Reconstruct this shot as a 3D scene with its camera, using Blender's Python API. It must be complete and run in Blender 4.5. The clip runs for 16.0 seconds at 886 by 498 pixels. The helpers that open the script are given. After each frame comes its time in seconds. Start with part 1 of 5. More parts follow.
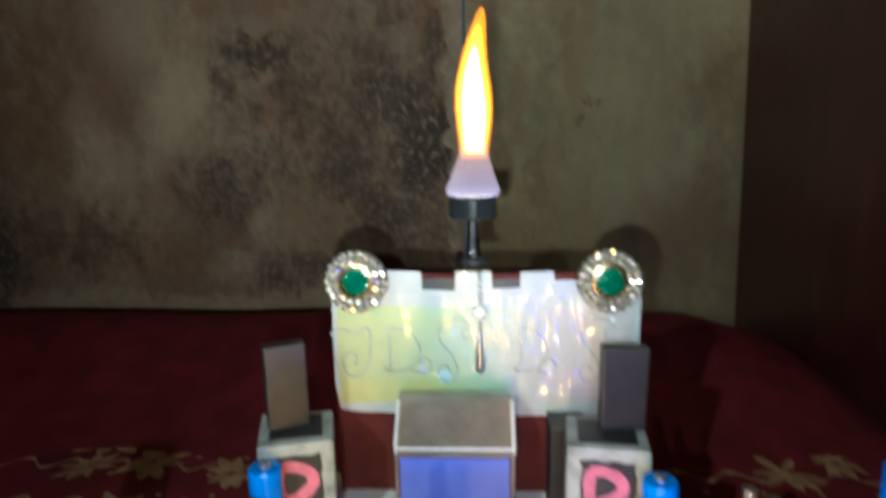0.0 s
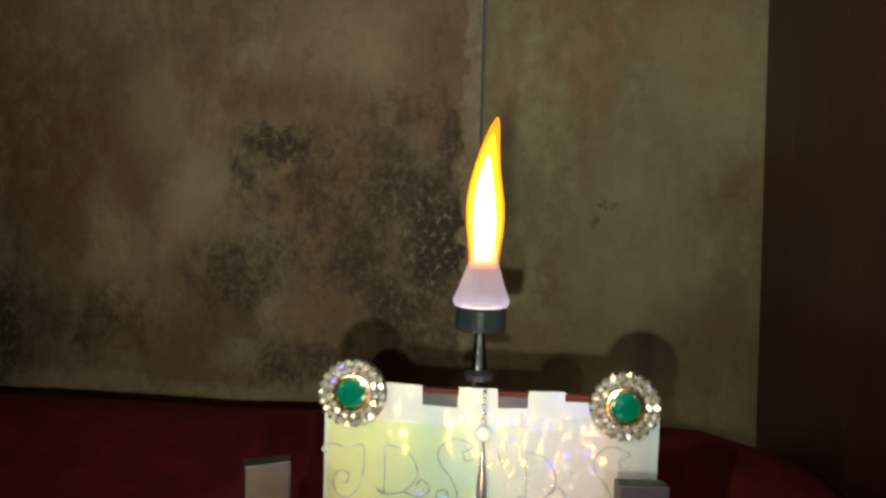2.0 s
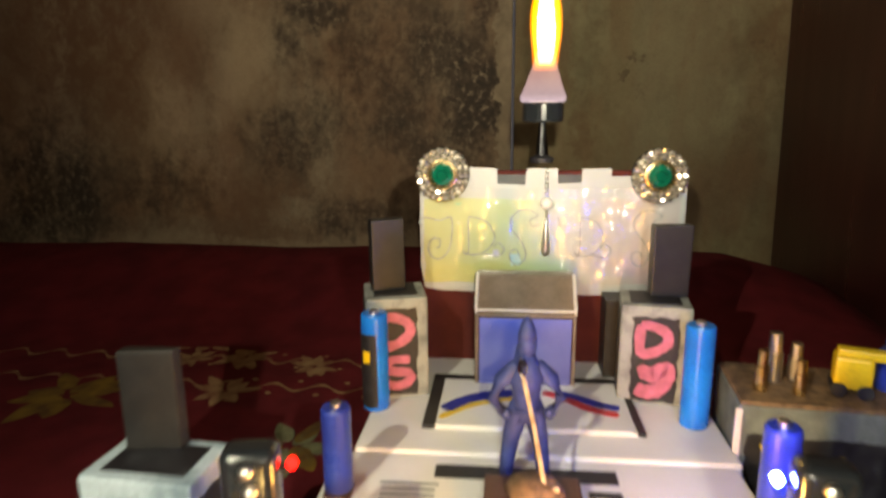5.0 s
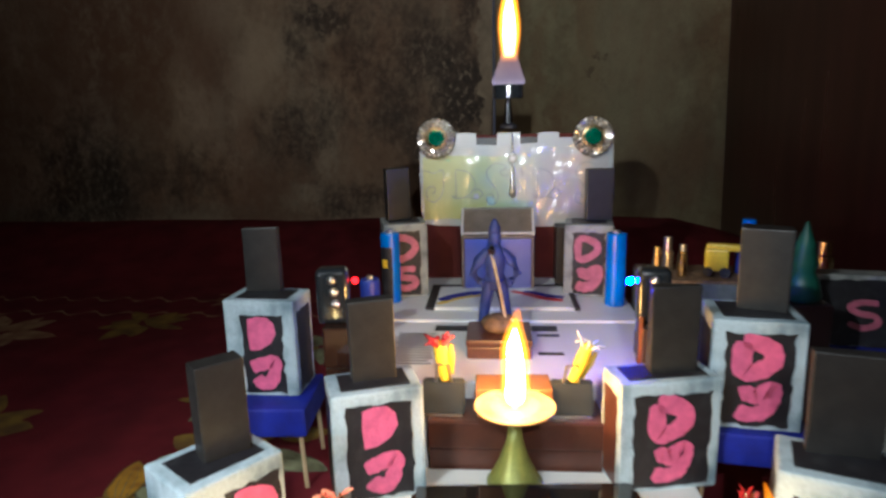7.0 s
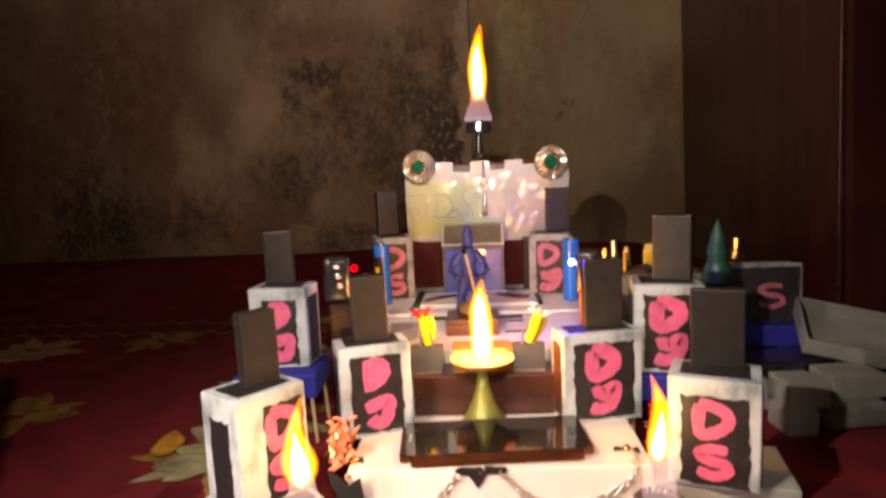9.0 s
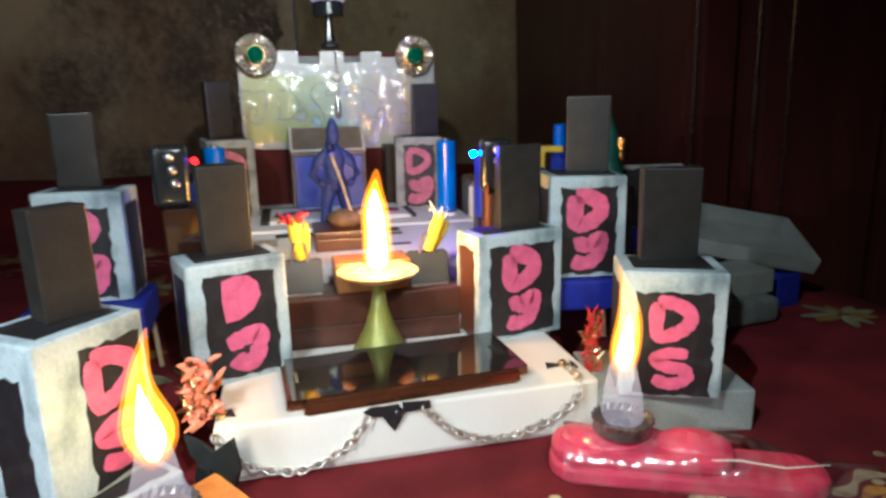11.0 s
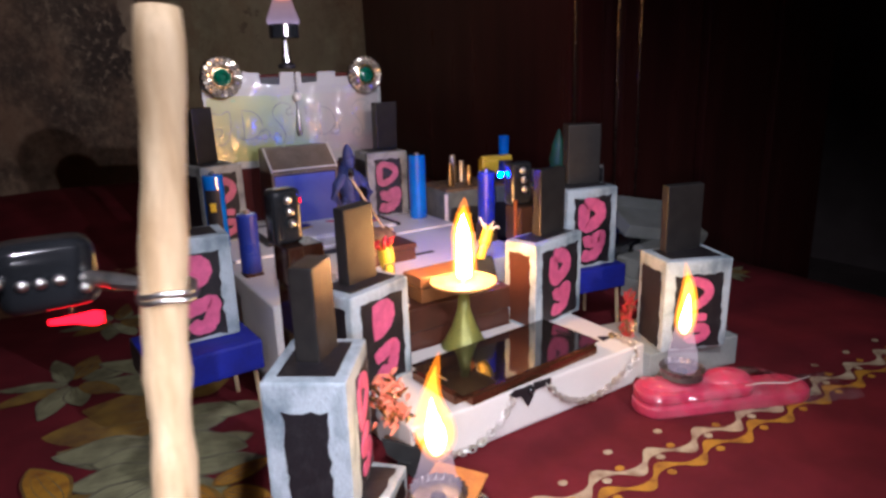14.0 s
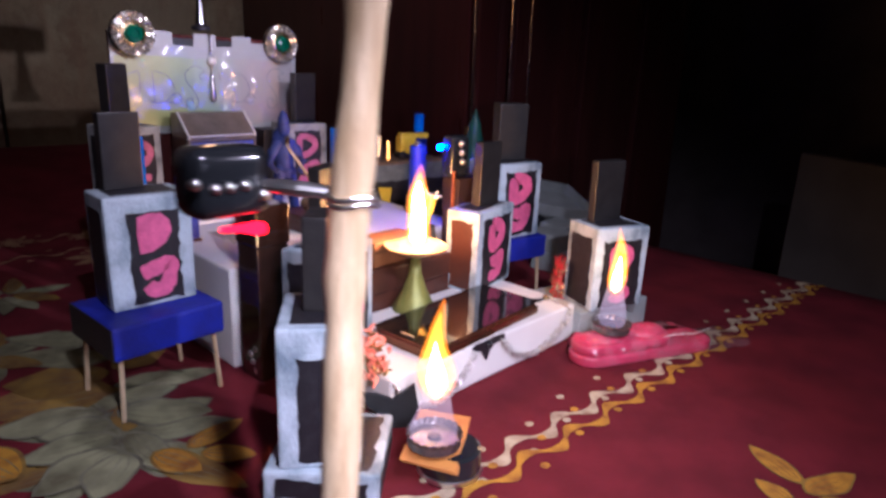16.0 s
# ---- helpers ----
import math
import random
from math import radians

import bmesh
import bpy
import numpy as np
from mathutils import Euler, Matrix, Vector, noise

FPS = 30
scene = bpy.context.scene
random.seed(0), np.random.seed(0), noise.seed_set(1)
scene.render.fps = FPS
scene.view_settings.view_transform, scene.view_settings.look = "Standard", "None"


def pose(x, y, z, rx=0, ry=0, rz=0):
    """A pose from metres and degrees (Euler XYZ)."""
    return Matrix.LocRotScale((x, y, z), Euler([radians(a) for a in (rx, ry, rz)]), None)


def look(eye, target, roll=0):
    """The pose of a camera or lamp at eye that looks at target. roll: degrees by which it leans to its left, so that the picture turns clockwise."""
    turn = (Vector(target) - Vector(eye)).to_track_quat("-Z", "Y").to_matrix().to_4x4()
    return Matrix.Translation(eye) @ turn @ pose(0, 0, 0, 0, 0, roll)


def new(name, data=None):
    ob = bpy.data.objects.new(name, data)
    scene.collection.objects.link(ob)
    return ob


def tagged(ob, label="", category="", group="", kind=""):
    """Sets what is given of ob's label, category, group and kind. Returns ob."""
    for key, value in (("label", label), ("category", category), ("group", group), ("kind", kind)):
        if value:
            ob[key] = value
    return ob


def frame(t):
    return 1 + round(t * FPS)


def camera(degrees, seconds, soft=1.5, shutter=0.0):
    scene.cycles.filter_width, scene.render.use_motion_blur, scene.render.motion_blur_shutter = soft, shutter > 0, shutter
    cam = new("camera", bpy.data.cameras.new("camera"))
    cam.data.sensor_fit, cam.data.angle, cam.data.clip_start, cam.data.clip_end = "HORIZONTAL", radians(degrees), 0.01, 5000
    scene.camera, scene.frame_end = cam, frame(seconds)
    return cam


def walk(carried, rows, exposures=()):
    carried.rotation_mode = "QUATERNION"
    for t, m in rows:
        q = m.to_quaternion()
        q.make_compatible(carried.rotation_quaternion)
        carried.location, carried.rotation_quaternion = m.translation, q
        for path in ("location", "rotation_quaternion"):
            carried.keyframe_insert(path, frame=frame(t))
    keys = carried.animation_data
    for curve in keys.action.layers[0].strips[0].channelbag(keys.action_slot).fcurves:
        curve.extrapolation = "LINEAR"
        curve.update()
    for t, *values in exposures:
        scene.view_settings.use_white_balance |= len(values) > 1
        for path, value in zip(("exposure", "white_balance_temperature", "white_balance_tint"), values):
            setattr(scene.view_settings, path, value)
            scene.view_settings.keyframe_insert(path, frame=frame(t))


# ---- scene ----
cam = camera(69.60, 16.0, soft=2.8, shutter=0.8)
# seconds, eye in metres, yaw to the left, pitch up, roll
ROWS = [
    (0.0, 0.0159, 0.0095, 0.3277, 2.74, -10.70, -0.85),
    (0.5, 0.0024, 0.0176, 0.3273, 4.77, -4.52, 0.74),
    (1.0, 0.0106, 0.0239, 0.3249, 4.40, -2.53, 1.55),
    (1.5, 0.0164, 0.0256, 0.3221, 3.95, -3.56, 1.68),
    (2.0, 0.0186, 0.0313, 0.3376, 3.95, -2.64, 1.68),
    (2.5, 0.0094, 0.0243, 0.3372, 4.58, -3.08, 0.76),
    (3.0, 0.0087, 0.0256, 0.3331, 4.39, -2.61, 0.86),
    (3.5, 0.0091, 0.0181, 0.3261, 4.87, -3.65, 0.70),
    (4.0, 0.0109, 0.0004, 0.3184, 4.64, -5.65, -0.17),
    (4.5, 0.0073, -0.0306, 0.3058, 3.25, -8.00, -0.67),
    (5.0, -0.0122, -0.0795, 0.2811, 5.61, -12.49, -0.46),
    (7.5, 0.0123, -0.3019, 0.2560, 3.92, -11.53, -2.05),
    (8.0, 0.0224, -0.3291, 0.2629, 2.30, -9.51, -3.33),
    (8.5, 0.0205, -0.3654, 0.2511, 2.99, -6.75, -1.71),
    (9.0, 0.0170, -0.3881, 0.2300, 3.69, -7.35, -2.60),
    (11.5, -0.0722, -0.2729, 0.1805, -19.42, -13.61, 0.50),
    (12.0, -0.1197, -0.2767, 0.1806, -23.20, -13.29, 1.53),
    (12.5, -0.1612, -0.2898, 0.1899, -23.12, -13.85, 0.55),
    (13.0, -0.1812, -0.2917, 0.2029, -27.17, -14.08, -1.23),
    (13.5, -0.2103, -0.2838, 0.2174, -30.25, -16.29, -3.11),
    (14.0, -0.2408, -0.2747, 0.2288, -32.94, -15.37, -1.55),
    (14.5, -0.2651, -0.2656, 0.2279, -36.50, -17.18, -1.68),
    (15.0, -0.2801, -0.2568, 0.2183, -40.55, -18.60, 0.84),
    (15.5, -0.2865, -0.2536, 0.2153, -44.28, -18.48, 1.68),
    (16.0, -0.3140, -0.2446, 0.2145, -46.81, -16.02, 2.62),
]
EXPOSURES = [(0.0, 1.95, 5000, -10), (0.5, 1.85, 7200, -13), (1.0, 1.9, 7300, -17), (1.5, 1.9, 5700, -9), (2.0, 1.9, 6200, -12), (2.5, 1.9, 7000, -19), (3.0, 1.9, 7200, -15), (3.5, 1.93, 5500, -13), (4.0, 1.94, 4900, -16), (4.6, 1.75, 7300, -6), (5.2, 1.93, 7300, 0), (5.9, 1.35, 6300, 0),
             (7.5, 1.05, 5200, 4), (8.0, 1.14, 5150, 0), (8.5, 1.3, 7900, 20), (9.0, 1.4, 8000, 30), (11.5, 1.05, 5000, -2), (12.0, 1.02, 5500, 30), (12.5, 0.92, 6700, 32), (13.0, 0.85, 6400, -4), (13.5, 0.85, 5500, 0), (14.0, 0.88, 5500, 26),
             (14.5, 0.88, 6500, 24), (15.0, 0.88, 5700, -20), (15.5, 0.88, 5300, 30), (16.0, 0.97, 5150, 38)]


def carried_pose(x, y, z, yaw, pitch, roll):
    return pose(x, y, z, 0, 0, yaw) @ pose(0, 0, 0, 90 + pitch) @ pose(0, 0, 0, 0, 0, roll)


walk(cam, [(t, carried_pose(*r)) for t, *r in ROWS], EXPOSURES)

# Lengths below are centimetres unless a name says otherwise.
CM = 0.01
SEED = random.Random(7)


# ---------- world, stand-in lamps for the carried light ---
world = bpy.data.worlds.new("night_room")
scene.world = world
world.use_nodes = True
world.node_tree.nodes["Background"].inputs[0].default_value = (0.85, 0.75, 0.85, 1)
world.node_tree.nodes["Background"].inputs[1].default_value = 0.02

def torch_stand_in(x, y, z, target, watts, degrees, soft=0.006):
    """A fixed lamp added in place of the moving carried light."""
    data = bpy.data.lights.new("torch_stand_in", "SPOT")
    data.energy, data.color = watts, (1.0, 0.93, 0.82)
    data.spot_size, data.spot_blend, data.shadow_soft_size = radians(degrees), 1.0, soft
    new("torch_stand_in", data).matrix_world = look((x * 0.01, y * 0.01, z * 0.01), [v * 0.01 for v in target])


torch_stand_in(0.3, 2.2, 30.3, (-8, 120, 120), 5.5, 129, 0.0035)
# The next two stand above the carried light's way, so wall shadows stay hidden.
torch_stand_in(4.0, -44.0, 42.0, (-16, 20, 0), 3.8, 76)
torch_stand_in(-30.0, -42.0, 60.0, (10, 5, 2), 6.3, 78)
torch_stand_in(-28.0, -30.0, 22.0, (-4, 0, 4), 2.0, 68)


# ---------- materials ----------
def shader(name):
    m = bpy.data.materials.new(name)
    m.use_nodes = True
    t = m.node_tree
    return m, t, t.nodes, t.links, t.nodes["Principled BSDF"]


def rgb(c):
    return (*c, 1)


def surface(name, c1, c2=None, rough=0.6, metal=0.0, scale=60, detail=6, bump=0.2, fine=600, coat=0.0, spec=0.5, lo=0.35, hi=0.65, stretch=(1, 1, 1), trans=0.0, grain=0.22):
    """Two colours mixed by a broad noise, with a fine grain in colour, gloss and relief."""
    m, t, n, l, p = shader(name)
    c2 = c2 or tuple(v * 0.7 for v in c1)
    tex = n.new("ShaderNodeTexCoord")
    mp = n.new("ShaderNodeMapping")
    mp.inputs["Scale"].default_value = stretch
    l.new(tex.outputs["Object"], mp.inputs[0])
    a = n.new("ShaderNodeTexNoise")
    a.inputs["Scale"].default_value, a.inputs["Detail"].default_value = scale, detail
    b = n.new("ShaderNodeTexNoise")
    b.inputs["Scale"].default_value, b.inputs["Detail"].default_value = fine, 3
    l.new(mp.outputs[0], a.inputs[0])
    l.new(mp.outputs[0], b.inputs[0])
    r = n.new("ShaderNodeMapRange")
    r.inputs["From Min"].default_value, r.inputs["From Max"].default_value = lo, hi
    l.new(a.outputs[0], r.inputs[0])
    mix = n.new("ShaderNodeMix")
    mix.data_type = "RGBA"
    mix.inputs["A"].default_value, mix.inputs["B"].default_value = rgb(c1), rgb(c2)
    l.new(r.outputs[0], mix.inputs["Factor"])
    fineness = n.new("ShaderNodeMix")
    fineness.data_type, fineness.blend_type = "RGBA", "MULTIPLY"
    fr = n.new("ShaderNodeMapRange")
    fr.inputs["To Min"].default_value, fr.inputs["To Max"].default_value = 1 - grain, 1 + grain
    l.new(b.outputs[0], fr.inputs[0])
    fineness.inputs["Factor"].default_value = 1.0
    l.new(mix.outputs["Result"], fineness.inputs["A"])
    l.new(fr.outputs[0], fineness.inputs["B"])
    l.new(fineness.outputs["Result"], p.inputs["Base Color"])
    rr = n.new("ShaderNodeMapRange")
    rr.inputs["To Min"].default_value, rr.inputs["To Max"].default_value = max(rough - 0.1, 0.02), min(rough + 0.1, 1)
    l.new(a.outputs[0], rr.inputs[0])
    l.new(rr.outputs[0], p.inputs["Roughness"])
    p.inputs["Metallic"].default_value, p.inputs["Coat Weight"].default_value = metal, coat
    p.inputs["Coat Roughness"].default_value = 0.06
    p.inputs["Specular IOR Level"].default_value, p.inputs["Transmission Weight"].default_value = spec, trans
    if bump:
        k = n.new("ShaderNodeBump")
        k.inputs["Strength"].default_value, k.inputs["Distance"].default_value = bump, 0.0006
        s = n.new("ShaderNodeMath")
        s.operation = "ADD"
        l.new(a.outputs[0], s.inputs[0])
        l.new(b.outputs[0], s.inputs[1])
        l.new(s.outputs[0], k.inputs["Height"])
        l.new(k.outputs[0], p.inputs["Normal"])
    return m


def glowing(name, color, strength, clear=0.0):
    m = bpy.data.materials.new(name)
    m.use_nodes = True
    n, l = m.node_tree.nodes, m.node_tree.links
    n.remove(n["Principled BSDF"])
    e = n.new("ShaderNodeEmission")
    e.inputs[0].default_value, e.inputs[1].default_value = rgb(color), strength
    last = e
    if clear:
        tr, mx = n.new("ShaderNodeBsdfTransparent"), n.new("ShaderNodeMixShader")
        mx.inputs[0].default_value = clear
        l.new(e.outputs[0], mx.inputs[1])
        l.new(tr.outputs[0], mx.inputs[2])
        last = mx
    l.new(last.outputs[0], n["Material Output"].inputs[0])
    return m


def plaster(name, tan, brown, dark, browns, darks, pales, edge=None):
    """Old distemper wall. Stains are rows (x, z, half width, half height, strength) in metres on the wall; edge: where the skin of plaster ends."""
    m, t, n, l, p = shader(name)
    tex = n.new("ShaderNodeTexCoord")

    def noise_of(scale, detail, rough=0.6, warp=0.0, stretch=(1.15, 1.0, 0.85)):
        drawn = n.new("ShaderNodeMapping")
        drawn.inputs["Scale"].default_value = stretch
        l.new(tex.outputs["Object"], drawn.inputs[0])
        a = n.new("ShaderNodeTexNoise")
        a.inputs["Scale"].default_value, a.inputs["Detail"].default_value, a.inputs["Roughness"].default_value, a.inputs["Distortion"].default_value = scale, detail, rough, warp
        l.new(drawn.outputs[0], a.inputs[0])
        return a

    def ranged(value, lo, hi, to0=0.0, to1=1.0):
        r = n.new("ShaderNodeMapRange")
        r.inputs["From Min"].default_value, r.inputs["From Max"].default_value = lo, hi
        r.inputs["To Min"].default_value, r.inputs["To Max"].default_value = to0, to1
        l.new(value, r.inputs[0])
        return r.outputs[0]

    def maths(kind, a, b):
        k = n.new("ShaderNodeMath")
        k.operation = kind
        for i, v in enumerate((a, b)):
            if isinstance(v, float):
                k.inputs[i].default_value = v
            else:
                l.new(v, k.inputs[i])
        return k.outputs[0]

    def times(a, b):
        return maths("MULTIPLY", a, b)

    def over(fac, a, b):
        k = n.new("ShaderNodeMix")
        k.data_type = "RGBA"
        l.new(fac, k.inputs["Factor"])
        for socket, v in (("A", a), ("B", b)):
            if isinstance(v, tuple):
                k.inputs[socket].default_value = rgb(v)
            else:
                l.new(v, k.inputs[socket])
        return k.outputs["Result"]

    def vec(kind, a, b):
        k = n.new("ShaderNodeVectorMath")
        k.operation = kind
        for i, v in enumerate((a, b)):
            if isinstance(v, tuple):
                k.inputs[i].default_value = v
            else:
                l.new(v, k.inputs[i])
        return k.outputs["Value"] if kind == "LENGTH" else k.outputs["Vector"]

    # stain outlines wander: a broad drift and a fine fraying
    broad, fray = noise_of(5.5, 5, 0.6), noise_of(34, 6, 0.7)
    place = tex.outputs["Object"]
    for source, reach in ((broad, 0.13), (fray, 0.09)):
        place = vec("ADD", place, vec("MULTIPLY", vec("SUBTRACT", source.outputs["Color"], (0.5, 0.5, 0.5)), (reach, 0.0, reach)))

    def stains(rows):
        total = None
        for x, z, rx, rz, strength in rows:
            away = vec("MULTIPLY", vec("SUBTRACT", place, (x, 0.0, z + 0.45)), (1 / rx, 0.0, 1 / rz))
            mask = ranged(vec("LENGTH", away, (0.0, 0.0, 0.0)), 1.2, 0.45, 0.0, strength)
            total = mask if total is None else maths("MAXIMUM", total, mask)
        return total

    mid, small, speck, grit = noise_of(8, 8, 0.66).outputs[0], noise_of(36, 7, 0.68, 0.3).outputs[0], noise_of(150, 4, 0.65, 0.6).outputs[0], noise_of(420, 3).outputs[0]
    crumb = noise_of(75, 6, 0.74).outputs[0]
    streak = noise_of(16, 6, 0.62, 0.0, (1.6, 1.0, 0.35)).outputs[0]
    damp, rust, pale = stains(darks), stains(browns), stains(pales)
    col = over(ranged(mid, 0.38, 0.66), tan, tuple(v * 0.62 for v in tan))
    col = over(ranged(broad.outputs[0], 0.42, 0.66, 0.0, 0.75), col, tuple(v * 1.1 for v in brown))
    col = over(ranged(small, 0.42, 0.66, 0.0, 0.42), col, tuple(v * 0.62 for v in brown))
    col = over(ranged(streak, 0.48, 0.66, 0.0, 0.5), col, tuple(v * 1.25 for v in brown))
    col = over(times(rust, ranged(small, 0.36, 0.58, 0.35, 1.0)), col, brown)
    col = over(times(pale, ranged(small, 0.36, 0.52, 0.25, 1.0)), col, tuple(v * 1.08 for v in tan))
    wet = maths("ADD", times(damp, 1.25), maths("ADD", ranged(small, 0.30, 0.70, -0.34, 0.34), ranged(mid, 0.3, 0.7, -0.35, 0.35)))
    col = over(times(ranged(damp, 0.1, 0.8, 0.0, 0.55), ranged(mid, 0.34, 0.58, 0.2, 1.0)), col, tuple((a + 2 * b) / 3 for a, b in zip(brown, dark)))
    col = over(times(ranged(wet, 0.30, 1.15, 0.0, 0.95), ranged(damp, 0.0, 0.25)), col, dark)
    # crumbs of dark mould and flakes of bare pale plaster where it is damp
    mould = times(times(ranged(crumb, 0.50, 0.56), ranged(mid, 0.38, 0.52)), ranged(damp, 0.15, 0.75, 0.0, 0.6))
    col = over(mould, col, tuple(v * 0.6 for v in dark))
    flake = times(times(ranged(crumb, 0.46, 0.41), ranged(speck, 0.36, 0.50)), ranged(damp, 0.35, 0.85, 0.03, 0.9))
    col = over(flake, col, tuple(v * 1.15 for v in tan))
    col = over(ranged(grit, 0.45, 0.75, 0, 0.3), col, tuple(v * 0.5 for v in brown))
    height = small
    if edge is not None:
        sep = n.new("ShaderNodeSeparateXYZ")
        l.new(tex.outputs["Object"], sep.inputs[0])
        rim = maths("ADD", sep.outputs["X"], ranged(fray.outputs[0], 0.2, 0.8, -0.022, 0.022))
        bare = ranged(rim, edge - 0.0015, edge + 0.0015)
        col = over(bare, col, over(ranged(small, 0.4, 0.65), tuple(v * 0.95 for v in tan), tuple(v * 0.62 for v in tan)))
        height = maths("SUBTRACT", small, bare)
    l.new(col, p.inputs["Base Color"])
    p.inputs["Roughness"].default_value = 0.85
    k = n.new("ShaderNodeBump")
    k.inputs["Strength"].default_value, k.inputs["Distance"].default_value = 0.5, 0.004
    l.new(height, k.inputs["Height"])
    l.new(k.outputs[0], p.inputs["Normal"])
    return m


WHITE = surface("white_card", (0.78, 0.77, 0.74), (0.70, 0.69, 0.66), 0.45, scale=18, bump=0.03, grain=0.04)
PAINT = surface("brushed_white_paint", (0.47, 0.56, 0.61), (0.17, 0.235, 0.275), 0.5, scale=52, lo=0.44, hi=0.68, stretch=(1.1, 1.1, 0.75), bump=0.7)
WORN = surface("worn_grey_paint", (0.34, 0.35, 0.33), (0.10, 0.11, 0.11), 0.55, scale=60, lo=0.45, hi=0.75, bump=0.5)
DULLCARD = surface("dull_white_card", (0.40, 0.435, 0.42), (0.30, 0.335, 0.32), 0.5, scale=30, bump=0.08)
# White card toned down to grey: the right side's dimness is put into the colour.
DIMMED_CARD = surface("dimmed_white_card", (0.27, 0.29, 0.27), (0.20, 0.22, 0.20), 0.6, scale=25, bump=0.08)
BLACK = surface("black_paint", (0.013, 0.012, 0.015), (0.034, 0.034, 0.038), 0.5, scale=120, lo=0.5, hi=0.8, bump=0.4)
PINK = surface("pink_paint", (0.70, 0.13, 0.28), (0.56, 0.10, 0.22), 0.5, scale=150, bump=0.5)
FADEDPINK = surface("faded_pink_paint", (0.58, 0.15, 0.24), (0.42, 0.11, 0.17), 0.5, scale=150, bump=0.5)
TOWER = surface("dark_grey_foam", (0.023, 0.021, 0.0195), (0.013, 0.012, 0.0115), 0.46, scale=90, bump=0.25)
CLOTH = surface("maroon_bedspread", (0.158, 0.015, 0.021), (0.108, 0.0105, 0.015), 0.85, scale=26, detail=10, bump=0.9, fine=1100, spec=0.2, grain=0.5)
PRINT_W = surface("cream_print", (0.48, 0.40, 0.26), (0.22, 0.13, 0.08), 0.85, scale=85, lo=0.42, hi=0.72, bump=0.3, fine=1500, spec=0.2)
PRINT_Y = surface("mustard_print", (0.46, 0.23, 0.02), (0.22, 0.085, 0.02), 0.85, scale=85, lo=0.42, hi=0.72, bump=0.3, fine=1500, spec=0.2)
PRINT_G = surface("sage_print", (0.265, 0.265, 0.145), (0.125, 0.115, 0.062), 0.85, scale=42, detail=9, lo=0.40, hi=0.66, stretch=(1, 1, 1), bump=0.3, fine=1500, spec=0.2)
PRINT_D = surface("dark_sage_print", (0.205, 0.20, 0.125), (0.105, 0.095, 0.06), 0.85, scale=60, bump=0.3, fine=1500, spec=0.2)
PRINT_O = surface("ochre_print", (0.27, 0.165, 0.03), (0.14, 0.075, 0.028), 0.85, scale=48, detail=9, bump=0.3, fine=1500, spec=0.2)
FADED = surface("faded_print", (0.40, 0.25, 0.13), (0.24, 0.11, 0.06), 0.85, scale=50, bump=0.3, fine=1500, spec=0.2)
BLUE = surface("blue_plastic_wrap", (0.01, 0.20, 0.75), (0.01, 0.14, 0.6), 0.25, scale=40, bump=0.05, coat=0.4)
COBALT = surface("cobalt_cloth", (0.01, 0.02, 0.32), (0.01, 0.015, 0.22), 0.6, scale=60, bump=0.4)
NAVY = surface("figurine_blue", (0.038, 0.056, 0.205), (0.024, 0.034, 0.135), 0.65, scale=120, bump=0.3)
PURPLE = surface("indigo_plastic_wrap", (0.025, 0.05, 0.34), (0.02, 0.035, 0.26), 0.3, scale=60, bump=0.05, coat=0.3)
YELLOW = surface("yellow_plastic", (0.75, 0.52, 0.02), (0.62, 0.42, 0.02), 0.4, scale=60, bump=0.1)
RED = surface("red_plastic", (0.65, 0.03, 0.03), (0.45, 0.02, 0.02), 0.4, scale=60, bump=0.1)
GREEN = surface("dark_green_plastic", (0.02, 0.11, 0.07), (0.015, 0.07, 0.045), 0.4, scale=60, bump=0.1)
STEEL = surface("steel", (0.78, 0.77, 0.74), (0.66, 0.65, 0.63), 0.32, 1.0, scale=80, bump=0.05)
GOLD = surface("gilt_metal", (0.72, 0.56, 0.30), (0.60, 0.45, 0.22), 0.25, 1.0, scale=80, bump=0.1)
BRASS = surface("tarnished_brass", (0.27, 0.285, 0.065), (0.17, 0.19, 0.05), 0.4, 0.3, scale=60, bump=0.2)
NOZZLE = surface("dull_steel", (0.34, 0.34, 0.35), (0.24, 0.24, 0.25), 0.2, 1.0, scale=80, bump=0.05)
CHROME = surface("chrome", (0.85, 0.85, 0.86), (0.75, 0.75, 0.76), 0.08, 1.0, scale=30, bump=0)
CLIPBLACK = surface("black_enamel", (0.016, 0.019, 0.021), (0.026, 0.030, 0.033), 0.38, scale=60, bump=0.15, spec=0.45)
SMOKE = surface("smoked_film", (0.032, 0.036, 0.037), (0.020, 0.022, 0.023), 0.4, scale=40, bump=0.1)
CAPMETAL = surface("sooty_tin", (0.30, 0.28, 0.27), (0.16, 0.15, 0.15), 0.35, 0.9, scale=120, bump=0.2)
GUN = surface("black_gloss_plastic", (0.012, 0.014, 0.016), (0.02, 0.022, 0.026), 0.18, scale=30, bump=0.03, coat=0.5)
SCREEN = surface("phone_glass", (0.008, 0.007, 0.007), (0.012, 0.010, 0.010), 0.06, scale=20, bump=0, coat=1.0)
BROWN = surface("brown_leatherette", (0.085, 0.030, 0.018), (0.060, 0.022, 0.014), 0.35, scale=40, bump=0.15)
COCOA = surface("dark_brown_card", (0.035, 0.018, 0.013), (0.05, 0.026, 0.018), 0.4, scale=40, bump=0.2)
GUNBROWN = surface("brown_bottle_glass", (0.022, 0.010, 0.006), (0.03, 0.014, 0.009), 0.12, scale=30, bump=0.02, coat=0.6)
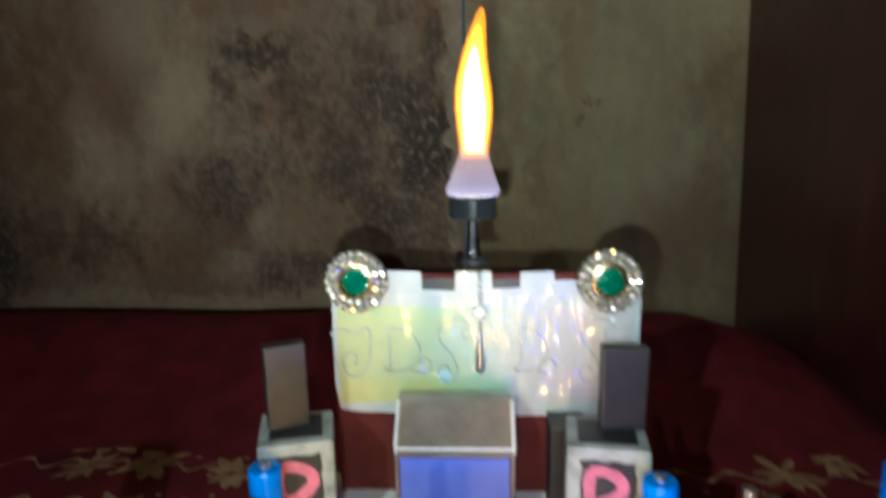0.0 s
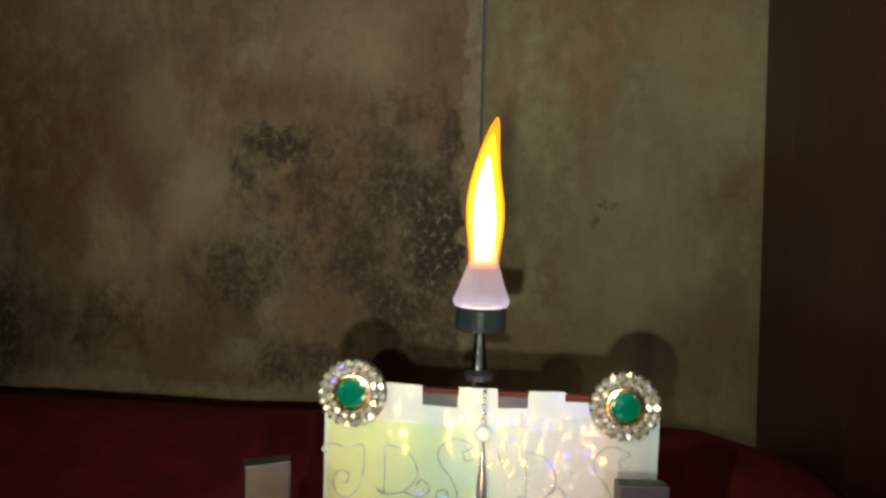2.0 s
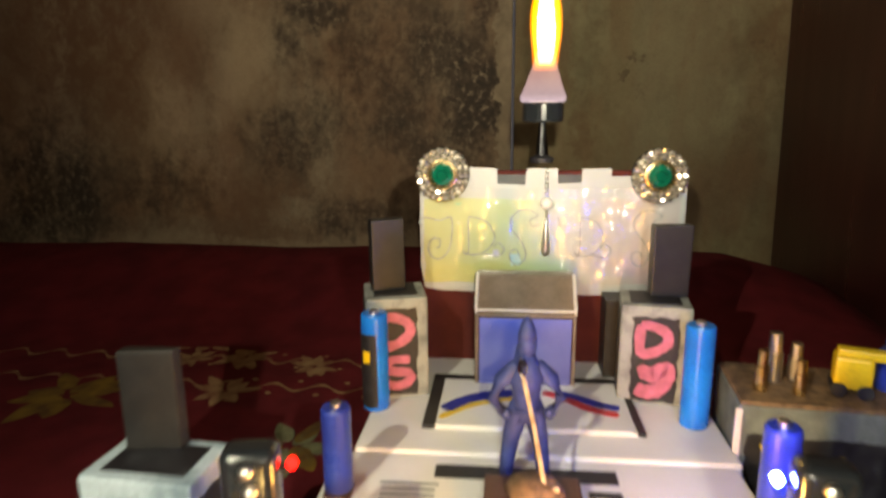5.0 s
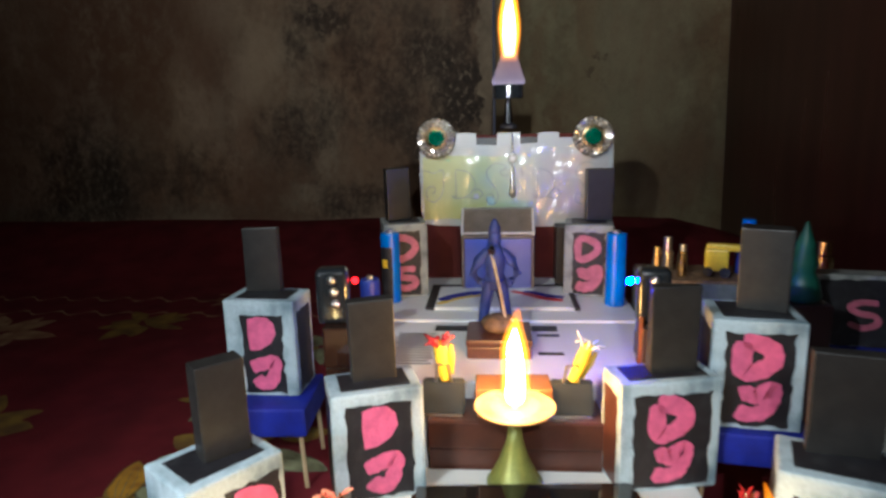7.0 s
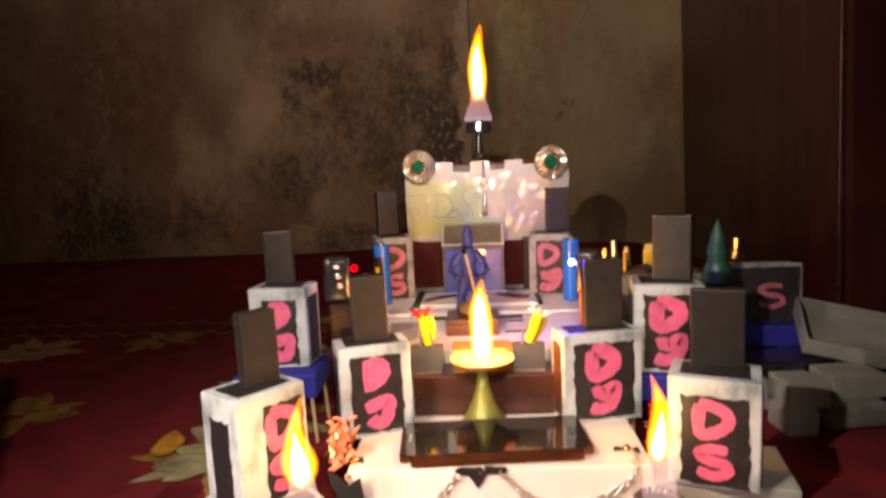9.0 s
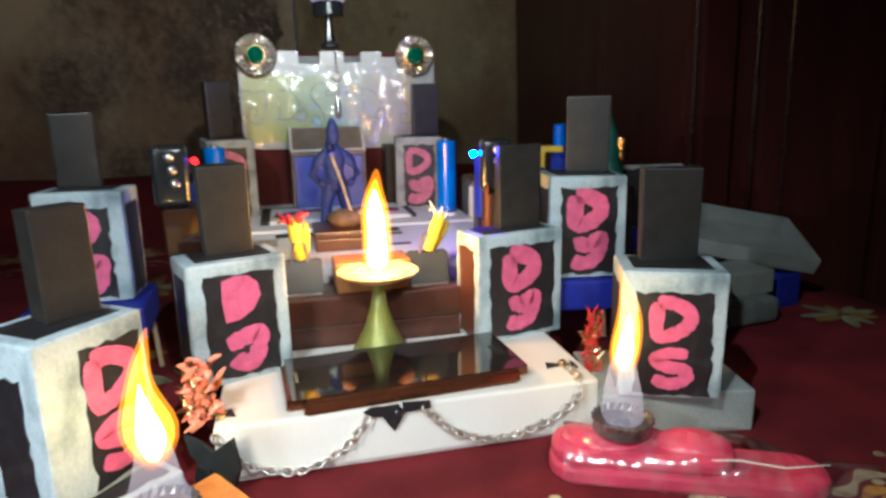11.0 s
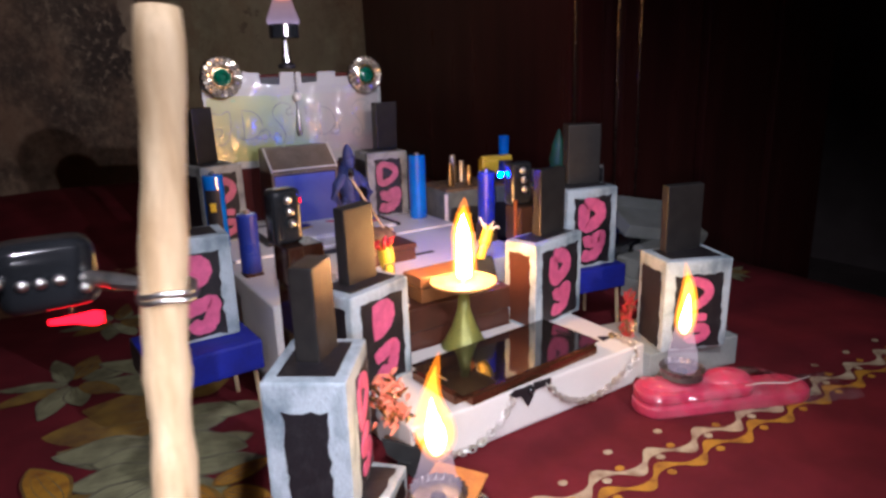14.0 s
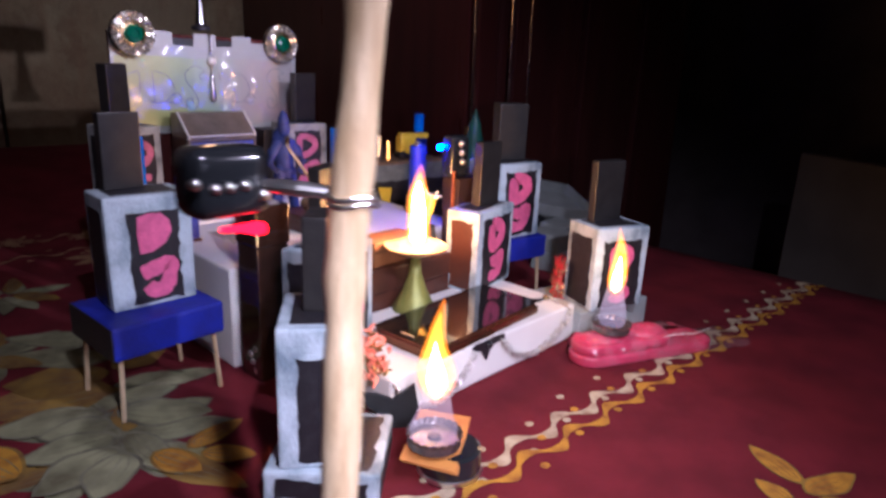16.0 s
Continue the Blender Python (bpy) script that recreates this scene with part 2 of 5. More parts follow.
STRIP = surface("dull_edge_metal", (0.62, 0.50, 0.44), (0.45, 0.35, 0.30), 0.26, 1.0, scale=30, bump=0.05)
COPPER = surface("copper_edge", (0.45, 0.17, 0.07), (0.3, 0.1, 0.05), 0.35, 0.9, scale=60, bump=0.1)
BEIGE = surface("frosted_beige_plastic", (0.24, 0.19, 0.14), (0.16, 0.125, 0.09), 0.35, scale=50, bump=0.1)
# Brown leatherette lightened towards orange: the lamp flame's light is put into the colour.
FLAMELIT_BROWN = surface("flamelit_brown_leatherette", (0.30, 0.13, 0.045), (0.22, 0.09, 0.03), 0.4, scale=40, bump=0.15)
CLAY = surface("tan_clay", (0.62, 0.43, 0.20), (0.48, 0.31, 0.13), 0.5, scale=60, bump=0.2)
BRONZE = surface("dark_bronze", (0.20, 0.085, 0.045), (0.14, 0.06, 0.03), 0.2, 0.8, scale=30, bump=0.03)
CORK = surface("brown_stone", (0.22, 0.13, 0.07), (0.10, 0.06, 0.035), 0.7, scale=180, bump=0.9)
TAN = surface("bare_wood", (0.64, 0.50, 0.31), (0.42, 0.29, 0.15), 0.6, scale=70, stretch=(3, 3, 0.3), bump=0.4)
EMBER = surface("orange_foil", (0.85, 0.34, 0.22), (0.78, 0.20, 0.12), 0.45, 0.0, scale=120, bump=0.1)
ORANGE = surface("orange_card", (0.62, 0.26, 0.05), (0.45, 0.17, 0.04), 0.6, scale=70, bump=0.3)
ROSE = surface("pink_soap", (0.62, 0.06, 0.13), (0.50, 0.05, 0.10), 0.35, scale=40, bump=0.1, coat=0.3)
PEARL = surface("pearl", (0.80, 0.76, 0.70), (0.74, 0.70, 0.64), 0.15, scale=60, bump=0, coat=0.6)
CRYSTAL = surface("cut_crystal", (0.86, 0.82, 0.72), (0.62, 0.56, 0.46), 0.2, 0.85, scale=400, bump=0)
EMERALD = surface("green_glass_stone", (0.003, 0.12, 0.065), (0.002, 0.075, 0.042), 0.08, scale=100, bump=0, coat=0.8)
BOARD = surface("maroon_board", (0.088, 0.016, 0.013), (0.055, 0.011, 0.009), 0.8, scale=30, bump=0.2, spec=0.2)
GREYCARD = surface("grey_card", (0.16, 0.18, 0.17), (0.10, 0.115, 0.11), 0.6, scale=70, bump=0.2)
VARNISH = surface("dark_red_varnished_wood", (0.078, 0.020, 0.017), (0.052, 0.013, 0.012), 0.3, scale=6, stretch=(4, 4, 0.5), bump=0.1)
INK = surface("pencil_line", (0.16, 0.18, 0.18), (0.34, 0.36, 0.36), 0.7, scale=200, bump=0)
WASH_B = surface("pale_blue_crayon", (0.24, 0.42, 0.50), (0.42, 0.53, 0.52), 0.5, scale=200, bump=0.05)
WASH_V = surface("pale_violet_crayon", (0.38, 0.36, 0.52), (0.48, 0.48, 0.54), 0.5, scale=200, bump=0.05)
WASH_G = surface("pale_green_crayon", (0.14, 0.42, 0.22), (0.35, 0.52, 0.36), 0.5, scale=200, bump=0.05)
PALE = surface("dim_distemper", (0.34, 0.29, 0.29), (0.26, 0.22, 0.22), 0.8, scale=8, bump=0.2)
GREYWALL = surface("grey_board", (0.40, 0.36, 0.31), (0.32, 0.29, 0.25), 0.8, scale=8, bump=0.2)
WALL = plaster("stained_plaster", (0.49, 0.365, 0.235), (0.240, 0.132, 0.074), (0.078, 0.057, 0.042),
               ((-0.11, 0.62, 0.09, 0.10, 0.9), (-0.44, 0.56, 0.07, 0.05, 0.7), (-0.33, 0.37, 0.07, 0.08, 0.8), (-0.88, 0.44, 0.26, 0.26, 1.0), (-0.28, 0.36, 0.10, 0.10, 0.8), (-0.62, 0.10, 0.20, 0.08, 0.7), (-0.30, 0.56, 0.12, 0.05, 0.6), (-0.50, 0.10, 0.10, 0.12, 0.7), (-0.06, 0.52, 0.03, 0.10, 0.8),
                (-0.20, 0.12, 0.14, 0.10, 0.6), (-0.70, 0.55, 0.08, 0.16, 0.5), (-1.35, 0.30, 0.30, 0.40, 0.8), (-0.25, 0.95, 0.20, 0.12, 0.6)),
               ((-0.075, 0.30, 0.09, 0.12, 1.0), (-0.14, 0.37, 0.10, 0.11, 0.62), (-0.38, 0.48, 0.10, 0.035, 0.72), (-0.46, 0.41, 0.04, 0.07, 0.6), (-0.24, 0.45, 0.10, 0.07, 0.45), (-0.20, 0.24, 0.14, 0.10, 0.5),
                (-0.45, 0.22, 0.13, 0.10, 0.5), (-0.34, 0.06, 0.16, 0.08, 0.55), (-0.72, 0.12, 0.16, 0.10, 0.42), (-1.0, 0.10, 0.18, 0.20, 0.65), (-0.09, 0.13, 0.08, 0.10, 0.5), (-0.055, 0.47, 0.025, 0.10, 0.55), (-0.15, 0.55, 0.10, 0.05, 0.35), (-0.22, 0.36, 0.20, 0.17, 0.46), (-0.13, 0.19, 0.10, 0.12, 0.6), (-0.36, 0.30, 0.14, 0.13, 0.42)),
               ((-0.44, 0.075, 0.05, 0.035, 1.0), (-0.71, 0.28, 0.06, 0.12, 0.8), (-0.56, 0.36, 0.06, 0.10, 0.7), (-0.25, 0.66, 0.14, 0.10, 0.6), (-0.11, 0.21, 0.03, 0.04, 0.9), (-0.62, 0.55, 0.07, 0.12, 0.5), (-0.60, -0.01, 0.55, 0.03, 0.6)), -0.030)
WALL_R = plaster("distempered_panel", (0.47, 0.395, 0.22), (0.27, 0.165, 0.085), (0.14, 0.09, 0.055),
                 ((0.135, 0.22, 0.025, 0.05, 0.8), (0.09, 0.36, 0.02, 0.10, 0.6), (0.19, 0.50, 0.03, 0.03, 0.5), (0.50, 0.42, 0.05, 0.10, 0.6), (0.27, 0.56, 0.02, 0.02, 0.5), (0.10, 0.10, 0.05, 0.06, 0.5)),
                 ((0.235, 0.37, 0.012, 0.014, 0.5), (0.22, 0.33, 0.010, 0.018, 0.45), (0.25, 0.29, 0.008, 0.010, 0.5), (0.48, 0.38, 0.014, 0.014, 0.4)),
                 ((0.30, 0.30, 0.12, 0.25, 0.5), (0.40, 0.62, 0.12, 0.16, 0.5)))


def flame_layer(name, stops, clears, strength):
    """Burning gas: its colour and its clearness change from foot to tip."""
    m = bpy.data.materials.new(name)
    m.use_nodes = True
    n, l = m.node_tree.nodes, m.node_tree.links
    n.remove(n["Principled BSDF"])
    tex, sep = n.new("ShaderNodeTexCoord"), n.new("ShaderNodeSeparateXYZ")
    l.new(tex.outputs["Generated"], sep.inputs[0])
    ramps = []
    for table in (stops, clears):
        r = n.new("ShaderNodeValToRGB")
        for k, (at, c) in enumerate(table):
            e = r.color_ramp.elements[k] if k < 2 else r.color_ramp.elements.new(at)
            e.position, e.color = at, rgb(c) if isinstance(c, tuple) else (c, c, c, 1)
        l.new(sep.outputs["Z"], r.inputs[0])
        ramps.append(r)
    e, tr, mx = n.new("ShaderNodeEmission"), n.new("ShaderNodeBsdfTransparent"), n.new("ShaderNodeMixShader")
    e.inputs[1].default_value = strength
    l.new(ramps[0].outputs[0], e.inputs[0])
    l.new(ramps[1].outputs[0], mx.inputs[0])
    l.new(e.outputs[0], mx.inputs[1])
    l.new(tr.outputs[0], mx.inputs[2])
    l.new(mx.outputs[0], n["Material Output"].inputs[0])
    return m


FLAME_CORE = flame_layer("flame_core", ((0.0, (1.0, 0.45, 0.08)), (1.0, (1.0, 0.62, 0.12)), (0.25, (1.0, 0.66, 0.24)), (0.6, (1.0, 0.70, 0.28))), ((0.0, 0.95), (1.0, 0.92), (0.2, 0.88), (0.8, 0.88)), 125.0)
TOP_CORE = flame_layer("top_flame_core", ((0.0, (1.0, 0.45, 0.08)), (1.0, (1.0, 0.62, 0.12)), (0.25, (1.0, 0.66, 0.24)), (0.6, (1.0, 0.70, 0.28))), ((0.0, 0.95), (1.0, 0.92), (0.2, 0.88), (0.8, 0.88)), 30.0)
LAMP_CORE = flame_layer("lamp_flame_core", ((0.0, (1.0, 0.45, 0.08)), (1.0, (1.0, 0.62, 0.12)), (0.25, (1.0, 0.42, 0.10)), (0.6, (1.0, 0.45, 0.11))), ((0.0, 0.95), (1.0, 0.92), (0.2, 0.88), (0.8, 0.88)), 560.0)
FLAME_GLOW = flame_layer("flame_inner_mantle", ((0.0, (1.0, 0.35, 0.02)), (1.0, (1.0, 0.36, 0.01)), (0.4, (1.0, 0.46, 0.02))), ((0.0, 0.98), (1.0, 0.91), (0.25, 0.90), (0.7, 0.89)), 6.5)
FLAME_EDGE = flame_layer("flame_mantle", ((0.0, (1.0, 0.20, 0.02)), (1.0, (1.0, 0.22, 0.0)), (0.5, (1.0, 0.26, 0.0))), ((0.0, 0.98), (1.0, 0.93), (0.3, 0.915), (0.7, 0.905)), 4.2)
FLAME_FOOT = flame_layer("flame_foot", ((0.0, (0.62, 0.46, 0.60)), (1.0, (0.85, 0.40, 0.22)), (0.5, (0.62, 0.34, 0.32))), ((0.0, 0.78), (1.0, 0.88), (0.12, 0.86), (0.6, 0.82)), 0.8)
FAINT_FOOT = flame_layer("faint_flame_foot", ((0.0, (0.62, 0.50, 0.56)), (1.0, (0.95, 0.55, 0.30)), (0.5, (0.80, 0.58, 0.55))), ((0.0, 0.88), (1.0, 0.8), (0.2, 0.86), (0.7, 0.76)), 0.75)
LED_BLUE = glowing("blue_led", (0.012, 0.03, 1.0), 520.0)
GLOW_PANEL = surface("blue_glow_panel", (0.085, 0.078, 0.105), (0.065, 0.058, 0.08), 0.32, scale=30, bump=0.02, coat=0.8)
# Blue glow put into the panel's emission, stronger towards the top.
lit = GLOW_PANEL.node_tree
lit_place, lit_axis, glow_ramp = lit.nodes.new("ShaderNodeTexCoord"), lit.nodes.new("ShaderNodeSeparateXYZ"), lit.nodes.new("ShaderNodeValToRGB")
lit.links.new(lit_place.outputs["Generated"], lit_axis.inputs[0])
lit.links.new(lit_axis.outputs["Z"], glow_ramp.inputs[0])
glow_ramp.color_ramp.elements[0].color, glow_ramp.color_ramp.elements[1].color = (0.009, 0.018, 0.12, 1), (0.013, 0.036, 0.26, 1)
glow_ramp.color_ramp.elements.new(0.8).color = (0.011, 0.026, 0.18, 1)
lit.links.new(glow_ramp.outputs[0], lit.nodes["Principled BSDF"].inputs["Emission Color"])
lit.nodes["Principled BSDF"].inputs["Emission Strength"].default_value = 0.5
LED_RED = glowing("red_led", (1.0, 0.004, 0.006), 4.5)


def paper_material(name, tinted):
    """A sheet under creased clear film, plain white or washed with pale yellow, green, blue and pink."""
    m, t, n, l, p = shader(name)
    tex = n.new("ShaderNodeTexCoord")
    sep = n.new("ShaderNodeSeparateXYZ")
    l.new(tex.outputs["Object"], sep.inputs[0])
    ramp = n.new("ShaderNodeValToRGB")
    ramp.color_ramp.elements[0].position, ramp.color_ramp.elements[0].color = 0.0, (0.41, 0.42, 0.21, 1)
    ramp.color_ramp.elements[1].position, ramp.color_ramp.elements[1].color = 1.0, (0.43, 0.40, 0.41, 1)
    for at, c in ((0.3, (0.42, 0.46, 0.26, 1)), (0.45, (0.38, 0.46, 0.37, 1)), (0.6, (0.42, 0.43, 0.40, 1)), (0.85, (0.45, 0.39, 0.37, 1))):
        ramp.color_ramp.elements.new(at).color = c
    noi = n.new("ShaderNodeTexNoise")
    noi.inputs["Scale"].default_value, noi.inputs["Detail"].default_value = 30, 3
    l.new(tex.outputs["Object"], noi.inputs[0])
    r = n.new("ShaderNodeMapRange")
    r.inputs["From Min"].default_value, r.inputs["From Max"].default_value = -0.10, 0.10
    l.new(sep.outputs["X"], r.inputs[0])
    ad = n.new("ShaderNodeMath")
    ad.operation = "MULTIPLY_ADD"
    l.new(noi.outputs[0], ad.inputs[0])
    ad.inputs[1].default_value = 0.5
    sh = n.new("ShaderNodeMath")
    sh.operation = "SUBTRACT"
    l.new(r.outputs[0], sh.inputs[0])
    sh.inputs[1].default_value = 0.25
    l.new(sh.outputs[0], ad.inputs[2])
    l.new(ad.outputs[0], ramp.inputs[0])
    if tinted:
        band = n.new("ShaderNodeValToRGB")
        for k, (at, c) in enumerate(((0.2, (0.45, 0.43, 0.15)), (0.95, (0.47, 0.32, 0.33)), (0.38, (0.36, 0.44, 0.19)), (0.55, (0.30, 0.43, 0.29)), (0.7, (0.42, 0.41, 0.39)))):
            e = band.color_ramp.elements[k] if k < 2 else band.color_ramp.elements.new(at)
            e.position, e.color = at, rgb(c)
        l.new(ad.outputs[0], band.inputs[0])
        low = n.new("ShaderNodeMapRange")
        low.inputs["From Min"].default_value, low.inputs["From Max"].default_value, low.inputs["To Max"].default_value = 0.092, 0.078, 0.8
        l.new(sep.outputs["Z"], low.inputs[0])
        wash = n.new("ShaderNodeMix")
        wash.data_type = "RGBA"
        l.new(low.outputs[0], wash.inputs["Factor"])
        l.new(ramp.outputs[0], wash.inputs["A"])
        l.new(band.outputs[0], wash.inputs["B"])
        l.new(wash.outputs["Result"], p.inputs["Base Color"])
    else:
        p.inputs["Base Color"].default_value = (0.42, 0.43, 0.42, 1)
    p.inputs["Roughness"].default_value, p.inputs["Coat Weight"].default_value, p.inputs["Coat Roughness"].default_value = 0.4, 1.0, 0.12
    mp = n.new("ShaderNodeMapping")
    mp.inputs["Scale"].default_value = (1.5, 1.0, 0.8)
    l.new(tex.outputs["Object"], mp.inputs[0])
    crease = n.new("ShaderNodeTexNoise")
    crease.inputs["Scale"].default_value, crease.inputs["Detail"].default_value, crease.inputs["Distortion"].default_value = 42, 1.0, 1.6
    l.new(mp.outputs[0], crease.inputs[0])
    k = n.new("ShaderNodeBump")
    k.inputs["Strength"].default_value, k.inputs["Distance"].default_value = 1.0, 0.003
    l.new(crease.outputs[0], k.inputs["Height"])
    l.new(k.outputs[0], p.inputs["Coat Normal"])
    return m


PAPER, FILM = paper_material("tinted_paper_under_film", True), paper_material("white_paper_under_film", False)


def clear_film(name, veil=0.0):
    """Thin crumpled clear plastic: see-through, with gloss on its folds and, where it is creased all over, a milky veil."""
    m = bpy.data.materials.new(name)
    m.use_nodes = True
    n, l = m.node_tree.nodes, m.node_tree.links
    n.remove(n["Principled BSDF"])
    fr, tr, gl, mx = n.new("ShaderNodeFresnel"), n.new("ShaderNodeBsdfTransparent"), n.new("ShaderNodeBsdfGlossy"), n.new("ShaderNodeMixShader")
    fr.inputs["IOR"].default_value = 1.75
    gl.inputs["Roughness"].default_value = 0.16
    l.new(fr.outputs[0], mx.inputs[0])
    milk, haze, tex, cloud, span = n.new("ShaderNodeBsdfDiffuse"), n.new("ShaderNodeMixShader"), n.new("ShaderNodeTexCoord"), n.new("ShaderNodeTexNoise"), n.new("ShaderNodeMapRange")
    milk.inputs[0].default_value = (0.62, 0.52, 0.54, 1)
    cloud.inputs["Scale"].default_value, cloud.inputs["Detail"].default_value = 110, 4
    span.inputs["From Min"].default_value, span.inputs["From Max"].default_value, span.inputs["To Max"].default_value = 0.4, 0.65, 2 * veil
    l.new(tex.outputs["Object"], cloud.inputs[0])
    l.new(cloud.outputs[0], span.inputs[0])
    l.new(span.outputs[0], haze.inputs[0])
    l.new(tr.outputs[0], haze.inputs[1])
    l.new(milk.outputs[0], haze.inputs[2])
    l.new(haze.outputs[0], mx.inputs[1])
    l.new(gl.outputs[0], mx.inputs[2])
    l.new(mx.outputs[0], n["Material Output"].inputs[0])
    return m


CLEAR, VEILED = clear_film("crumpled_clear_film"), clear_film("creased_cloudy_film", 0.06)


# ---------- mesh helpers ----------
def part(name, bm, material, parent=None, label="", smooth=False):
    """One mesh object from a bmesh in centimetres, under parent."""
    me = bpy.data.meshes.new(name)
    bmesh.ops.scale(bm, vec=(CM, CM, CM), verts=bm.verts)
    bmesh.ops.recalc_face_normals(bm, faces=bm.faces)
    bm.to_mesh(me)
    bm.free()
    me.materials.append(material)
    if smooth:
        for f in me.polygons:
            f.use_smooth = True
    ob = new(name, me)
    if parent:
        ob.parent = parent
    if label:
        tagged(ob, label)
    return ob


def again(ob, x, y, z, rx=0, ry=0, rz=0, parent=None, s=1.0):
    """A further object on the same mesh."""
    o = new(ob.name.split(".")[0], ob.data)
    o.parent = parent or ob.parent
    o.matrix_basis = pose(x * CM, y * CM, z * CM, rx, ry, rz) @ Matrix.Scale(s, 4)
    return o


def thing(name, x, y, z, yaw=0.0, label="", category="", group="", kind="", rx=0.0, ry=0.0):
    o = new(name)
    o.empty_display_size = 0.01
    o.matrix_basis = pose(x * CM, y * CM, z * CM, rx, ry, yaw)
    return tagged(o, label, category, group, kind)


def put(ob, x, y, z, yaw=0.0, label="", category="", group="", kind="", rx=0.0, ry=0.0):
    ob.matrix_basis = pose(x * CM, y * CM, z * CM, rx, ry, yaw)
    return tagged(ob, label, category, group, kind)


def bx(w, d, h, x=0, y=0, z=0, bev=0.12, into=None, rot=None, seg=2, wob=0.0):
    """A box standing on z, centred on x, y."""
    bm = into or bmesh.new()
    vs = bmesh.ops.create_cube(bm, size=1)["verts"]
    bmesh.ops.scale(bm, vec=(w, d, h), verts=vs)
    if wob:
        for v in vs:
            v.co += Vector([SEED.uniform(-wob, wob) for _ in range(3)])
    es = list({e for v in vs for e in v.link_edges})
    if bev:
        g = bmesh.ops.bevel(bm, geom=es, offset=bev, segments=seg, affect="EDGES", profile=0.6)
        vs = list({v for f in g["faces"] for v in f.verts} | {v for v in vs if v.is_valid})
    m = Matrix.Translation((x, y, z + h / 2)) @ (rot.to_4x4() if rot else Matrix())
    bmesh.ops.transform(bm, matrix=m, verts=vs)
    return bm


def lathe(profile, seg=28, into=None, x=0, y=0, z=0):
    """A turned form from (radius, height) pairs; closed at both ends."""
    bm = into or bmesh.new()
    rings = []
    for r, h in profile:
        rings.append([bm.verts.new((x + r * math.cos(2 * math.pi * k / seg), y + r * math.sin(2 * math.pi * k / seg), z + h)) for k in range(seg)])
    for a, b in zip(rings, rings[1:]):
        for k in range(seg):
            bm.faces.new((a[k], a[(k + 1) % seg], b[(k + 1) % seg], b[k]))
    bm.faces.new(rings[0][::-1])
    bm.faces.new(rings[-1])
    return bm


def tube(points, r, seg=8, into=None):
    """A round rod through points; r is one radius or one for each point."""
    bm = into or bmesh.new()
    pts = [Vector(p) for p in points]
    rs = r if isinstance(r, (list, tuple)) else [r] * len(pts)
    rings = []
    for i, p in enumerate(pts):
        d = (pts[min(i + 1, len(pts) - 1)] - pts[max(i - 1, 0)]).normalized()
        u = d.cross(Vector((0, 0, 1)) if abs(d.z) < 0.9 else Vector((0, 1, 0))).normalized()
        v = d.cross(u)
        rings.append([bm.verts.new(p + rs[i] * (u * math.cos(2 * math.pi * k / seg) + v * math.sin(2 * math.pi * k / seg))) for k in range(seg)])
    for a, b in zip(rings, rings[1:]):
        for k in range(seg):
            bm.faces.new((a[k], a[(k + 1) % seg], b[(k + 1) % seg], b[k]))
    bm.faces.new(rings[0])
    bm.faces.new(rings[-1][::-1])
    return bm


def pill(w, d, h, r, x=0, y=0, z=0, soft=0.25):
    """A flat plate with round ends and a softened rim."""
    bm = bmesh.new()
    rings = []
    for inset, up in ((soft * 1.6, 0.0), (soft * 0.3, soft * 0.3), (0.0, soft), (0.0, h - soft), (soft * 0.3, h - soft * 0.3), (soft * 1.6, h)):
        ring, q = [], r - min(inset, r * 0.8)
        for cx, cy, a0 in ((1, 1, 0), (-1, 1, 90), (-1, -1, 180), (1, -1, 270)):
            for k in range(9):
                a = radians(a0 + 90 * k / 8)
                ring.append(bm.verts.new((x + cx * (w / 2 - r) + q * math.cos(a), y + cy * (d / 2 - r) + q * math.sin(a), z + up)))
        rings.append(ring)
    m = len(rings[0])
    for a, b in zip(rings, rings[1:]):
        for k in range(m):
            bm.faces.new((a[k], a[(k + 1) % m], b[(k + 1) % m], b[k]))
    bm.faces.new(rings[0][::-1])
    bm.faces.new(rings[-1])
    return bm


def ball(r, x=0, y=0, z=0, sx=1, sy=1, sz=1, seg=16, into=None, rot=None):
    bm = into or bmesh.new()
    vs = bmesh.ops.create_uvsphere(bm, u_segments=seg, v_segments=max(seg // 2, 4), radius=r)["verts"]
    m = Matrix.Translation((x, y, z)) @ (rot.to_4x4() if rot else Matrix()) @ Matrix.Diagonal((sx, sy, sz, 1))
    bmesh.ops.transform(bm, matrix=m, verts=vs)
    return bm


def slab(outline, thick, plane="xz", into=None):
    """A flat piece with the given outline. In xz it faces -y with its back at y = 0; in xy it faces up with its foot at z = 0."""
    bm = into or bmesh.new()
    if plane == "xz":
        back, front = [bm.verts.new((a, 0, b)) for a, b in outline], [bm.verts.new((a, -thick, b)) for a, b in outline]
    else:
        back, front = [bm.verts.new((a, b, 0)) for a, b in outline], [bm.verts.new((a, b, thick)) for a, b in outline]
    n = len(outline)
    for k in range(n):
        bm.faces.new((back[k], back[(k + 1) % n], front[(k + 1) % n], front[k]))
    bm.faces.new(front)
    bm.faces.new(back[::-1])
    return bm


